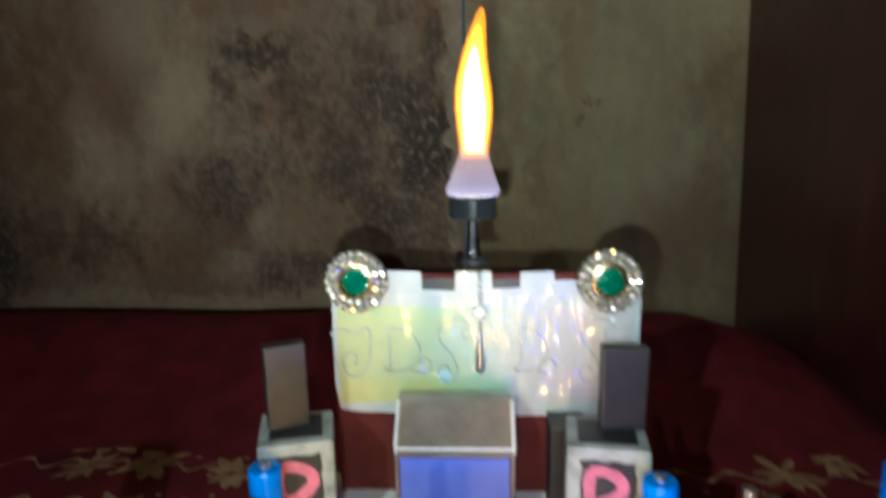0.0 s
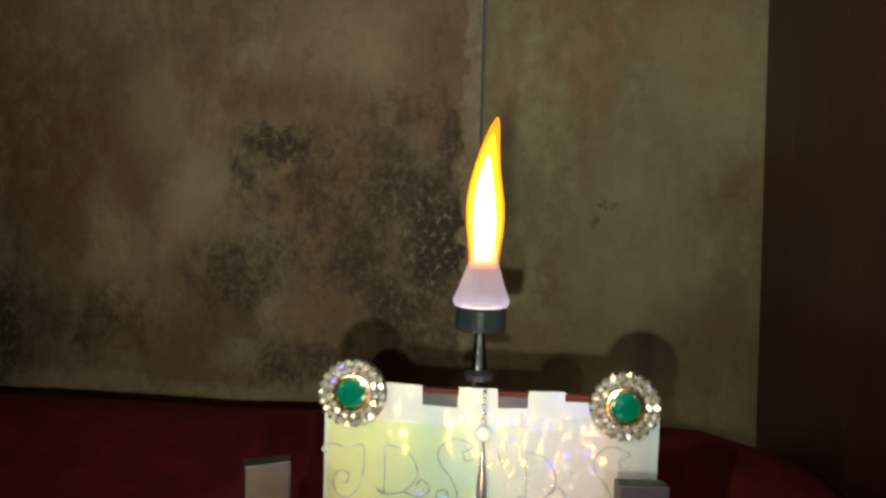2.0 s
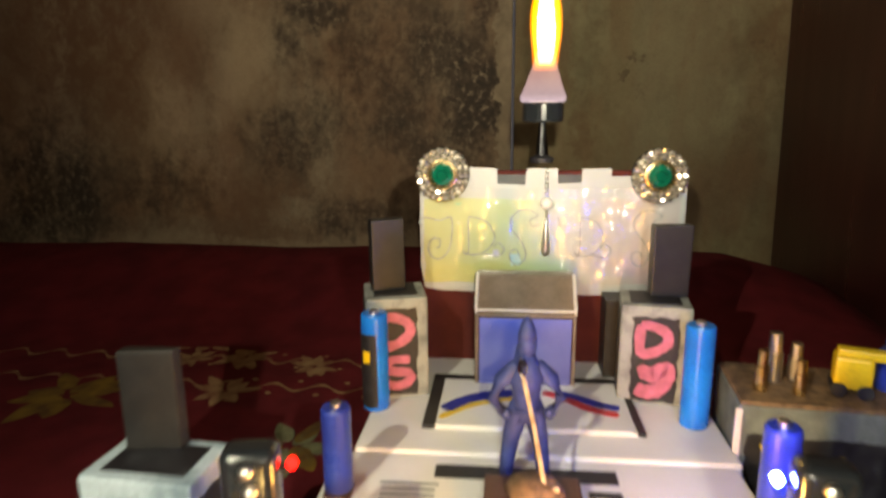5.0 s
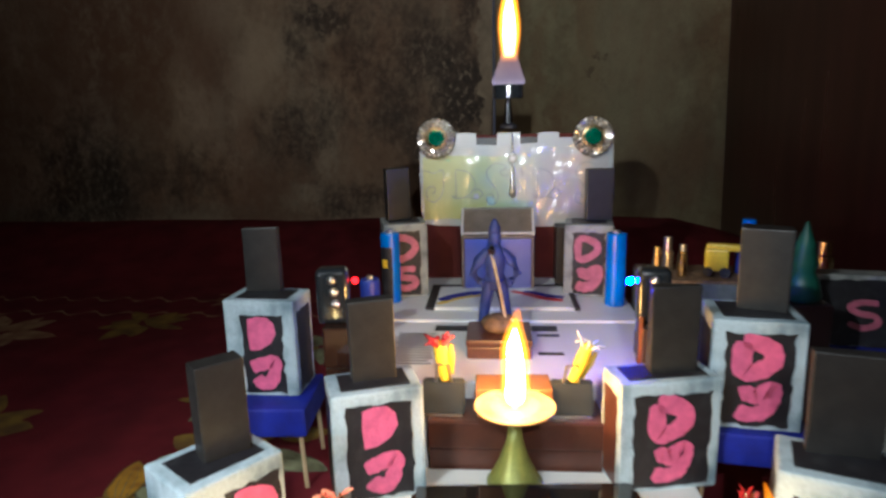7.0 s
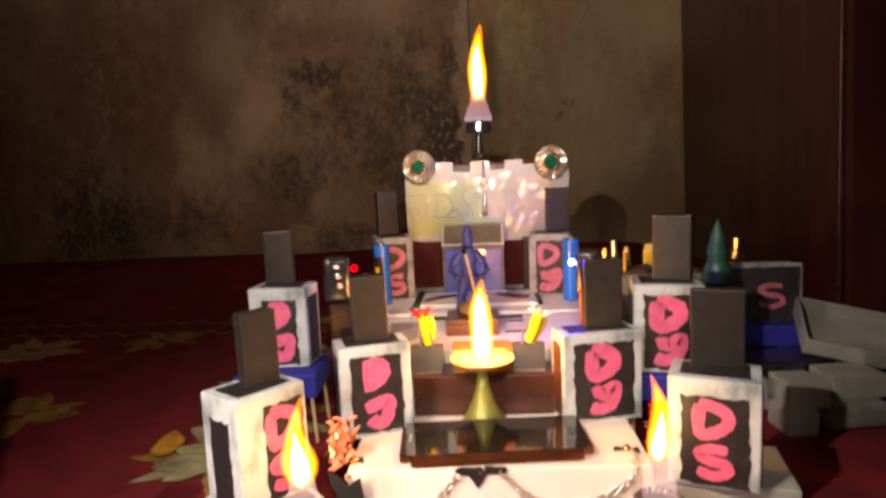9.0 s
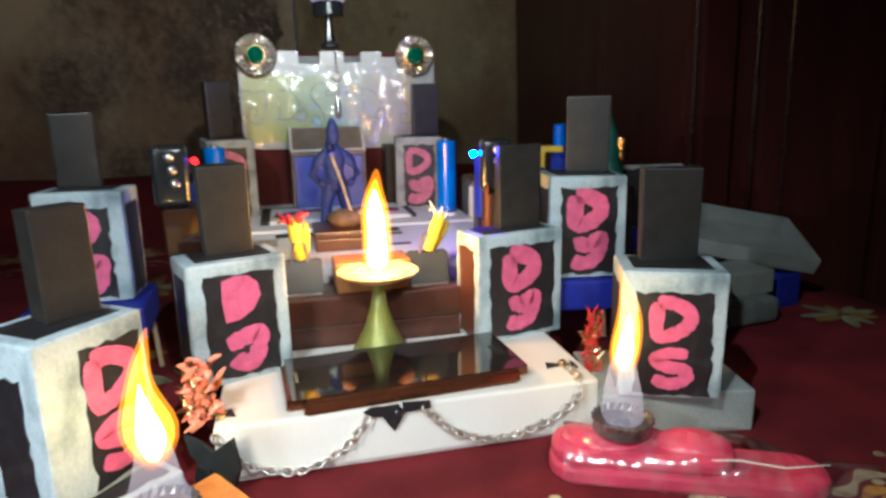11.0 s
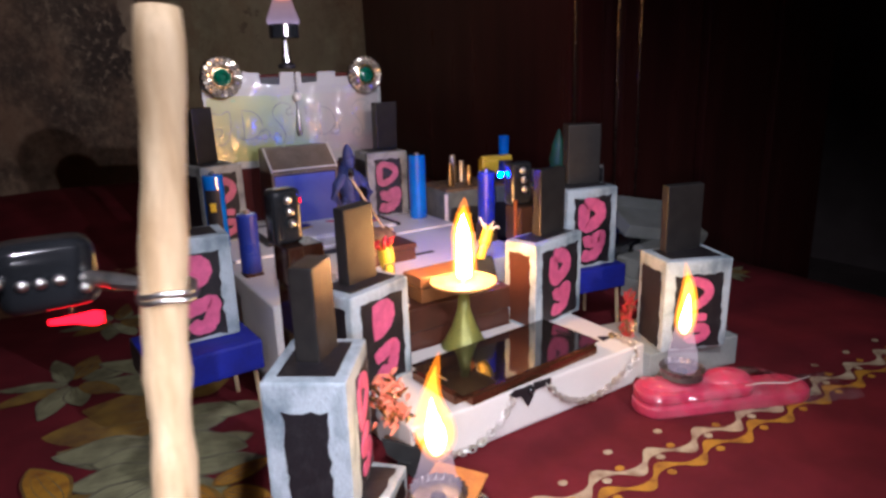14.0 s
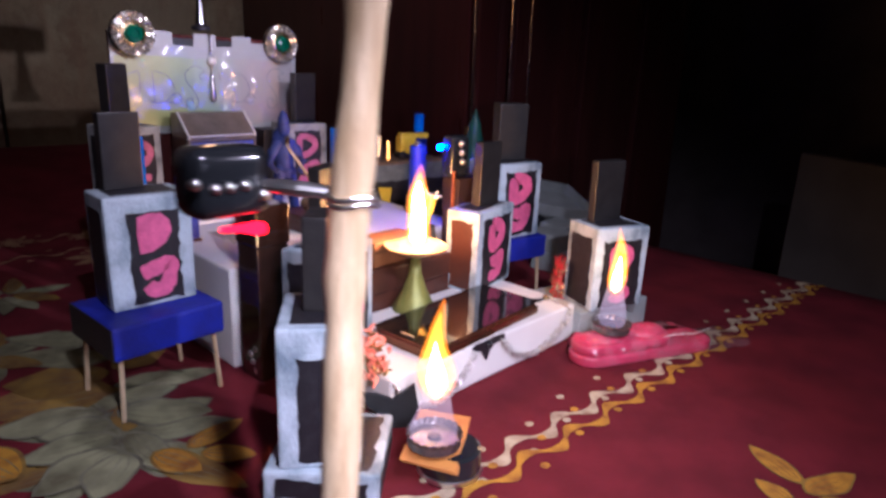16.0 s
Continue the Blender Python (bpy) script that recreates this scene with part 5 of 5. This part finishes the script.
    nx, ny, rows = 60, 24, []
    for j in range(ny + 1):
        v = -1 + 2 * j / ny
        row = []
        for i in range(nx + 1):
            x = -5.6 + 15.6 * i / nx
            lid = 1.95 if x < 3.0 else max(0.35, 1.95 - 0.42 * (x - 3.0))
            drop = lid * (1 - v * v) ** 0.5 if abs(v) < 1 else 0.0
            crinkle = 0.22 * noise.noise((x * 1.1, v * 2.2, 3.0)) + 0.10 * noise.noise((x * 2.6, v * 5.0, 9.0))
            row.append(bm.verts.new((x, v * (1.95 + 0.3 * noise.noise((x * 0.7, 2.0, j * 0.05))), max(0.12, drop + 0.28 + crinkle))))
        rows.append(row)
    for a, c in zip(rows, rows[1:]):
        for i in range(nx):
            bm.faces.new((a[i], a[i + 1], c[i + 1], c[i]))
    part("film_wrap", bm, VEILED, bar, "loose white thread for the glint along a film fold", True).visible_shadow = False
    crown_cap(11.6, -2.5, 2.25, "steel bottle cap burner on pink plastic")

    base = thing("lamp_stand", -8.5, -4.2, 0, 0, "black bottle cap base carrying an orange card", "stand")
    part("base", lathe([(1.7, 0), (1.75, 0.2), (1.7, 1.5), (1.5, 1.62)], 30), GUN, base, "black bottle cap")
    part("rim", lathe([(1.78, 0.1), (1.8, 0.15), (1.8, 0.35), (1.78, 0.4)], 30), STEEL, base, "thin bright rim")
    o = part("card", bx(4.6, 3.0, 0.12, 0, 0, 0, 0.03, wob=0.12), ORANGE, base, "bent orange card")
    o.matrix_basis = pose(-0.3 * CM, 0.7 * CM, 1.72 * CM, 6, -6, 32)
    crown_cap(-9.5, -3.9, 2.05, "steel bottle cap burner on an orange card")
    beads = thing("bead_string", -10.6, 12.2, 0, 0, "short string of silver beads heaped against the box", "beads")
    for k in range(14):
        part("bead", ball(0.26, 0.42 * math.sin(k * 1.9) + 0.1, 0.3 * math.cos(k * 1.3), 0.26 + 0.17 * k, seg=10), STEEL, beads, smooth=True)
    tape = thing("ribbon_bow", -7.9, 1.1, 0, -38, "black ribbon bow standing against the white box", "ribbon")
    part("loop", slab([(-1.9, 2.5), (-0.9, 2.35), (-0.1, 2.0), (1.2, 3.0), (1.5, 1.5), (1.0, 0.1), (-0.2, 0.0), (-0.7, 0.9), (-1.6, 1.5)], 0.22), CLIPBLACK, tape)
    part("tail", slab([(-1.0, 1.2), (-0.2, 1.1), (-0.5, 0.0), (-1.3, 0.1)], 0.12), CLIPBLACK, tape).location = (0, -0.3 * CM, 0)
    for x, y, z, lab in ((12.9, 3.6, 0, "red and gold tinsel tuft beside the painted box"), (-8.6, 2.5, 3.0, "orange and gold tinsel tuft on the white box")):
        g = thing("tinsel", x, y, z, 0, lab, "tinsel")
        for nm, m, cnt in (("foil_tuft", RED if x > 0 else EMBER, 150 if x > 0 else 70), ("gilt_tuft", GOLD, 60 if x > 0 else 24)):
            bm = bmesh.new()
            for _ in range(cnt):
                wide = 0.4 if x > 0 else 0.8
                a, b = Vector((SEED.uniform(-wide, wide), SEED.uniform(-wide, wide), SEED.uniform(0, 6.0 if x > 0 else 2.6))), Vector((SEED.uniform(-wide, wide), SEED.uniform(-wide, wide), SEED.uniform(-0.5, 0.9)))
                tube([a, a + b * 0.5 + Vector((0.1, 0, 0.15)), a + b], [0.035, 0.06, 0.02] if x > 0 else [0.07, 0.16, 0.05], 5, bm)
            tagged(part(nm, bm, m, g), "fine curled tinsel", kind="stuff")
        part("stem", tube([(0, 0, 0), (0.1, 0, 5.4 if x > 0 else 2.2)], 0.1), GOLD, g)


def lidded_box(x, y, z, yaw, w, d, h, mat, label, lid=0.35):
    b = thing("brown_box", x, y, z, yaw, label, "box", "brown boxes")
    part("body", bx(w - 0.16, d - 0.16, h * (1 - lid) - 0.05, 0, 0, 0, 0.1), mat, b)
    part("lid", bx(w, d, h * lid, 0, 0, h * (1 - lid), 0.14), mat, b, "fitted lid")
    part("seam", bx(w - 0.3, d - 0.3, 0.2, 0, 0, h * (1 - lid) - 0.12, 0.02), BLACK, b, "dark seam under the lid")
    return b


# ---------- the middle: brown boxes, clips, figurine, lights ----------
def build_middle():
    lidded_box(1.35, 12.35, 0, 0, 11.3, 3.6, 6.3, BROWN, "long brown leatherette box behind the oil lamp", 0.3)
    lidded_box(1.25, 12.4, 6.3, 2, 4.9, 2.6, 2.0, FLAMELIT_BROWN, "small brown box behind the lamp flame", 0.4)
    lidded_box(0.4, 20.6, 7.45, 0, 5.0, 4.6, 1.5, BROWN, "small brown box under the stone")
    for x, lean in ((-3.3, -6), (5.0, 16)):
        c = thing("binder_clip", x, 12.3, 6.3, 0, "black steel binder clip standing on the brown box", "binder clip", "binder clips")
        bm = bmesh.new()
        prof = [(-1.0, 0), (1.0, 0), (0.28, 2.2), (-0.28, 2.2)]
        l, r = [bm.verts.new((-1.38, a, b)) for a, b in prof], [bm.verts.new((1.38, a, b)) for a, b in prof]
        for k in range(4):
            bm.faces.new((l[k], l[(k + 1) % 4], r[(k + 1) % 4], r[k]))
        bm.faces.new(l)
        bm.faces.new(r)
        bmesh.ops.bevel(bm, geom=list(bm.edges), offset=0.12, segments=2, affect="EDGES")
        part("body", bm, CLIPBLACK, c)
        part("spine", bx(2.5, 0.15, 0.12, 0, -1.05, 0.05, 0.02), STEEL, c, "bright lower edge")
        part("handle", tube([(-0.5, -0.2, 2.1), (-0.35, -0.5, 3.4), (0.35, -0.5, 3.4), (0.5, -0.2, 2.1)], 0.09, 6), STEEL, c, "steel wire handle")
        f = thing("paper_flower", x + 0.1, 12.2, 8.5, 0, "yellow peg with a red paper flower" if x < 0 else "yellow peg with thin white petals", "flower", ry=lean * 1.3)
        part("peg", lathe([(0.3, 0), (0.36, 0.2), (0.46, 1.7), (0.4, 2.5), (0.2, 2.7)], 12), YELLOW, f, "yellow peg")
        part("peg", tube([(0.45, 0.2, 0.3), (0.62, 0.25, 1.4), (0.7, 0.2, 2.3)], [0.16, 0.24, 0.14], 8), YELLOW, f, "second slimmer yellow peg", True)
        for k in range(7):
            a = 2 * math.pi * k / 7
            bm = tube([(0.2 * math.cos(a), 0.2 * math.sin(a), 2.2), (0.6 * math.cos(a), 0.5 * math.sin(a), 2.8), (1.05 * math.cos(a), 0.7 * math.sin(a), 2.9 + 0.3 * math.sin(3 * a))], [0.09, 0.2 if x < 0 else 0.07, 0.05], 6)
            part("petal", bm, RED if x < 0 else PEARL, f, smooth=True)

    bm = ball(1.0, 0, 0, 0.55, 1.5, 1.3, 0.75, seg=18)
    for v in bm.verts:
        v.co *= 1 + 0.14 * noise.noise(v.co * 1.7)
        v.co.z = max(v.co.z, 0.0)
    put(part("stone", bm, CORK, smooth=True), 0.5, 20.6, 8.95, 0, "rough brown stone on a small box", "stone")

    bm = bmesh.new()
    for s in (-1, 1):
        tube([(s * 1.12, 0, 0), (s * 1.02, 0, 0.9), (s * 0.82, 0.05, 2.1), (s * 0.45, 0, 3.5), (s * 0.3, 0, 4.2)], [0.36, 0.42, 0.5, 0.62, 0.4], 12, bm)
        ball(0.42, s * 1.16, -0.3, 0.16, 0.85, 1.35, 0.5, 12, bm)
        tube([(s * 0.2, 0, 5.6), (s * 0.72, 0, 5.55), (s * 1.5, -0.05, 5.0), (s * 1.95, -0.3, 4.2), (s * 1.35, -0.6, 3.7)], [0.4, 0.46, 0.42, 0.36, 0.3], 10, bm)
        ball(0.3, s * 1.2, -0.68, 3.62, seg=10, into=bm)
    tube([(0, 0, 3.1), (0, 0, 3.6), (0, 0, 4.4), (0, 0, 5.3), (0, 0, 5.9), (0, 0, 6.3)], [0.82, 0.74, 0.78, 1.0, 0.72, 0.38], 16, bm)
    ball(0.55, 0, -0.02, 6.75, 0.95, 1, 1.15, 16, bm)
    tube([(0, 0.05, 6.95), (0, 0.08, 7.45), (0, 0.12, 7.85), (0, 0.15, 8.05)], [0.55, 0.48, 0.3, 0.1], 14, bm)
    tube([(0, 0.2, 6.9), (0, 0.6, 6.3), (0, 0.85, 5.2), (0, 0.7, 4.2)], [0.3, 0.55, 0.75, 0.5], 12, bm)
    tube([(-0.85, 0, 3.72), (-0.55, -0.7, 3.7), (0, -0.88, 3.68), (0.55, -0.7, 3.7), (0.85, 0, 3.72)], 0.14, 8, bm)
    bmesh.ops.scale(bm, vec=(0.97, 1.05, 1.18), verts=bm.verts)
    bmesh.ops.translate(bm, vec=(0, 0, 0.05), verts=bm.verts)
    put(part("figurine", bm, NAVY, smooth=True), 0.1, 25.0, 7.5, 6, "small blue plastic figurine with a pointed hood", "figurine")
    st = thing("toy_staff", 0.0, 20.0, 9.5, 0, "thin tan stick with a foil tip leaning on the figurine", "stick")
    part("stick", tube([(0.95, 0.15, 0.3), (0.4, 2.5, 2.7), (-0.1, 4.2, 4.5)], 0.13, 7), TAN, st)
    part("foot", tube([(0.95, 0.15, 0.3), (1.6, 0.1, 0.5)], 0.14, 7), TAN, st)
    part("foil_tip", ball(0.36, -0.15, 4.15, 5.0, 0.8, 0.8, 1.6, 10), CHROME, st, "crumpled foil tip")

    def clip_light(x, y, z, yaw, label, led, flip=1):
        o = thing("clip_light", x, y, z, yaw, label, "clip light", "clip lights")
        part("body", bx(2.1, 1.5, 3.7, 0, 0, 0, 0.5, seg=4), GUN, o, smooth=True)
        for k in range(3):
            part("stud", ball(0.32, 0.1 * k, -0.72, 3.0 - 0.8 * k, seg=14), STEEL, o, "chrome stud", True)
        part("lamp", ball(0.24, -flip * 1.4, 0.5, 2.6, seg=12), led, o, "small glowing lamp", True)
        part("lamp_stem", tube([(-flip * 0.8, 0.3, 2.5), (-flip * 1.4, 0.5, 2.5)], 0.16, 8), GUN, o)

    lidded_box(-9.75, 12.45, 0, 3, 2.6, 2.5, 12.3, GUNBROWN, "tall glossy dark brown box behind the painted boxes", 0.22)
    lidded_box(11.2, 13.4, 0, 0, 3.4, 2.0, 12.0, COCOA, "tall dark brown box with a copper edge", 0.25)
    put(part("edge_strip", tube([(0, 0, 0), (0, 0, 12.6)], 0.18, 8), COPPER), 9.5, 13.0, 0, 0, "slim copper rod beside the tall brown box", "rod")
    clip_light(-10.5, 12.7, 12.3, 8, "black clip light with chrome studs and a red lamp", LED_RED, -1)
    clip_light(10.3, 13.7, 12.0, -6, "black clip light with chrome studs and a blue lamp", LED_BLUE, 1)
    for x, y, z, lab in ((-10.1, 22.8, 7.7, "indigo battery standing on a dark block"), (11.4, 19.6, 9.2, "indigo battery standing on a dark block")):
        o = thing("battery", x, y, z, 0, lab, "battery", "indigo batteries")
        part("sleeve", lathe([(0.72, 0), (0.8, 0.1), (0.8, 4.7), (0.72, 4.85)], 24), PURPLE, o)
        part("terminal", lathe([(0.3, 4.85), (0.3, 5.1), (0.24, 5.15)], 14), STEEL, o, "steel terminal")
        put(part("dark_block", bx(1.5, 1.5, z - 7.45, bev=0.12), COCOA), x, y, 7.45, 0, "dark brown block under an indigo battery", "block")


# ---------- the right: toys, black box, white trays ----------
def build_right():
    t = thing("toy_box", 18.6, 28.2, 0, -6, "grey and yellow toy box with a brown top", "box")
    part("body", bx(11.5, 6.5, 10.6, 0, 3.2, 0, 0.15), GREYCARD, t)
    part("front_panel", slab(ragged(-5.2, 5.2, 0.5, 8.8, 0.1), 0.06), BLACK, t, "black printed front")
    part("yellow_shape", slab([(-4.4, 8.2), (-2.6, 8.0), (-2.9, 6.0), (-3.1, 3.2), (-4.0, 3.4), (-3.8, 6.2)], 0.05), YELLOW, t, "yellow printed shape").location = (0, -0.07 * CM, 0)
    part("edge_strip", bx(0.4, 0.2, 10.4, -5.7, -0.05, 0, 0.05), PEARL, t, "white worn edge")
    part("top", bx(11.2, 6.2, 0.3, 0, 3.2, 10.55, 0.08), CORK, t, "brown board top")
    for x, y, h, r, m in ((14.7, 30.5, 2.6, 0.4, GOLD), (16.0, 32.0, 3.2, 0.5, STEEL), (16.8, 30.0, 2.2, 0.36, GOLD), (17.5, 32.4, 2.4, 0.45, STEEL)):
        put(part("metal_cap", lathe([(r, 0), (r * 1.05, 0.1), (r, h * 0.6), (r * 0.8, h * 0.62), (r * 0.75, h)], 18), m), x, y, 10.88, 0, "small shiny metal cap standing on the toy box", "cap", "metal caps")
    k = thing("toy_truck", 19.9, 30.4, 10.88, -20, "small yellow toy digger on the toy box", "toy")
    part("cab", bx(2.0, 1.6, 2.0, 0, 0, 0.5, 0.2), YELLOW, k)
    part("arm", bx(3.6, 0.9, 0.6, 0.9, 0, 2.3, 0.15), YELLOW, k)
    for x in (-0.7, 0.7):
        part("wheel", tube([(x, -0.9, 0.45), (x, 0.9, 0.45)], 0.45, 14), BLACK, k)
    b = thing("small_bottle", 22.9, 31.4, 10.5, 0, "small blue-grey perfume bottle", "bottle")
    part("glass", lathe([(0.9, 0), (1.0, 0.2), (1.0, 2.6), (0.5, 3.2)], 20), PURPLE, b)
    part("cap", lathe([(0.6, 3.2), (0.6, 5.2), (0.5, 5.3)], 16), BLUE, b)
    put(part("dark_block", bx(3.4, 3.2, 10.5, bev=0.12), COCOA), 24.0, 31.6, 0, 0, "tall dark block holding small bottles", "block")
    put(part("dark_block", bx(4.2, 4.0, 10.6, bev=0.12), COCOA), 23.8, 23.8, 0, 0, "tall dark block under the green bottle", "block")
    put(part("green_bottle", lathe([(1.2, 0), (1.5, 0.4), (1.2, 1.6), (0.85, 2.4), (1.05, 3.0), (0.7, 4.2), (0.75, 4.5), (0.45, 5.2), (0.15, 6.1), (0.05, 6.3)], 20), GREEN, smooth=True), 24.2, 23.6, 10.6, 0, "dark green pointed plastic bottle", "bottle")
    s = thing("black_box", 29.0, 25.2, 6.15, -10, "black painted box with a pink letter and white edges", "box", rx=-6)
    part("body", bx(7.8, 3.6, 5.9, 0, 1.8, 0, 0.2, wob=0.12), WORN, s)
    face = part("front_panel", slab(ragged(-3.85, 3.6, 0.0, 5.5, 0.12), 0.08), BLACK, s, "black painted panel")
    o = part("side_panel", slab(ragged(-1.3, 1.4, 0.4, 5.0, 0.12), 0.06), BLACK, s, "black painted panel")
    o.matrix_basis = pose(3.9 * CM, 1.8 * CM, 0, 0, 0, 90)
    letter("letter", S_FULL, 1.0, 2.7, 1.15, 0.5, -0.09, face, mat=FADEDPINK)
    letter("letter", [(-0.4, 0.9), (0.1, 0.3), (0.5, -0.3), (0.6, -0.9)], -3.0, 3.0, 0.9, 0.5, -0.09, face, mat=FADEDPINK)
    put(part("metal_cap", lathe([(0.8, 0), (0.8, 1.0), (0.6, 1.1), (0.6, 2.2)], 18), GOLD), 27.6, 27.5, 12.3, 0, "short gold cap on the black box", "cap", "metal caps")

    def tray(x, y, z, yaw, w, d, h, label, rx=0.0, ry=0.0, tray_wall=0.25):
        o = thing("white_tray", x, y, z, yaw, label, "tray", "white trays", rx=rx, ry=ry)
        part("bottom", bx(w, d, tray_wall, 0, 0, 0, 0.05), DIMMED_CARD, o)
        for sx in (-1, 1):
            part("wall", bx(tray_wall, d, h, sx * (w / 2 - tray_wall / 2), 0, 0.02, 0.05), DIMMED_CARD, o)
            part("wall", bx(w - 2 * tray_wall, tray_wall, h, 0, sx * (d / 2 - tray_wall / 2), 0.02, 0.05), DIMMED_CARD, o)

    put(part("white_box", bx(2.5, 3.4, 2.1, bev=0.15, wob=0.05), DIMMED_CARD), 26.9, 13.7, 0, 4, "small white card box on the bedspread", "box", "white boxes")
    put(part("white_box", bx(3.2, 4.0, 2.0, bev=0.15, wob=0.05), DIMMED_CARD), 27.6, 14.4, 2.12, 2, "small white card box stacked on another", "box", "white boxes")
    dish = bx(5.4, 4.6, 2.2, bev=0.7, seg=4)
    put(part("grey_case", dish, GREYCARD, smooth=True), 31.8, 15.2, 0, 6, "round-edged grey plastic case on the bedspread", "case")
    put(part("white_box", bx(4.6, 3.6, 2.0, bev=0.15, wob=0.05), DIMMED_CARD), 32.5, 16.2, 2.2, 5, "small white card box lying on a grey case", "box", "white boxes")
    put(part("white_box", bx(5.4, 4.2, 3.6, bev=0.15, wob=0.05), DIMMED_CARD), 28.4, 20.6, 0, 20, "white card box under a black slab", "box", "white boxes")
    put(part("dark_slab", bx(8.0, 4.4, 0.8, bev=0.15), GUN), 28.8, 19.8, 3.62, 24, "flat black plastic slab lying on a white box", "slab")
    put(part("white_box", bx(6.5, 5.0, 4.2, bev=0.15), DIMMED_CARD), 37.6, 22.6, 0, -12, "white card box under the open tray", "box", "white boxes")
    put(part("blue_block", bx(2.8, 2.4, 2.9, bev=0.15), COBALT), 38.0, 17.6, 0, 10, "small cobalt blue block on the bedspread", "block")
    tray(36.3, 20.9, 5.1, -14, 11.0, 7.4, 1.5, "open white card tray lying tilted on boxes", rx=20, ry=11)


# ---------- the stick and its lamp ----------
def build_stick():
    s = thing("bare_stick", -23.85, -13.55, 0, 0, "peeled pale wooden stick standing upright", "stick")
    pts, rs = [], []
    for k in range(34):
        z = 24.4 * k / 33
        pts.append((0.108 * z + 0.05 * math.sin(z * 0.62) + 0.03 * noise.noise((z * 0.8, 0, 1)), 0.061 * z + 0.08 * math.sin(z * 0.5), z))
        rs.append(0.50 + 0.03 * math.sin(z * 1.1) + 0.06 * noise.noise((z * 0.9, 2, 0)) + (0.07 if k % 9 == 4 else 0) - (0.06 if k == 33 else 0))
    part("stick", tube(pts, rs, 16), TAN, s, smooth=True)
    part("foot", lathe([(2.0, 0), (2.0, 0.6), (0.7, 1.4)], 20), COCOA, s, "dark lump holding it up")
    d = thing("clip_light", -24.1, -10.3, 17.55, 0, "black clip light with chrome studs tied to a stick", "clip light", "clip lights")
    part("body", bx(2.1, 1.3, 1.7, 0, 0, 0.2, 0.5, seg=4), GUN, d, smooth=True)
    part("lamp_stem", tube([(0.3, 0.0, 0.35), (0.32, 0.0, -0.09)], 0.07, 8), GUN, d)
    for x, z in ((-0.98, 1.12), (-0.52, 0.98), (-0.16, 0.98), (0.22, 1.0), (0.72, 0.72)):
        part("stud", ball(0.15, x, -0.62, z, seg=12), STEEL, d, "chrome stud", True)
    part("arm", tube([(0.7, -0.5, 0.95), (1.3, -1.2, 0.9), (2.2, -2.0, 0.8)], [0.16, 0.2, 0.14], 10), STEEL, d, "chrome arm")
    bm = bmesh.new()
    for z in (0.62, 0.78):
        tube([(2.24 + 0.6 * math.cos(2 * math.pi * k / 20), -2.12 + 0.6 * math.sin(2 * math.pi * k / 20), z + 0.05 * math.sin(k)) for k in range(21)], 0.07, 6, bm)
    part("clamp", bm, STEEL, d, "twisted wire round the stick")
    part("lamp", tube([(-0.15, -0.1, -0.14), (0.4, -0.1, -0.18), (0.8, -0.1, -0.24), (1.0, -0.1, -0.26)], [0.07, 0.11, 0.19, 0.15], 10), LED_RED, d, "small glowing red lamp")


build_room()
build_boxes()
build_gate()
build_front()
build_middle()
build_right()
build_stick()
build_flames()
build_prints()
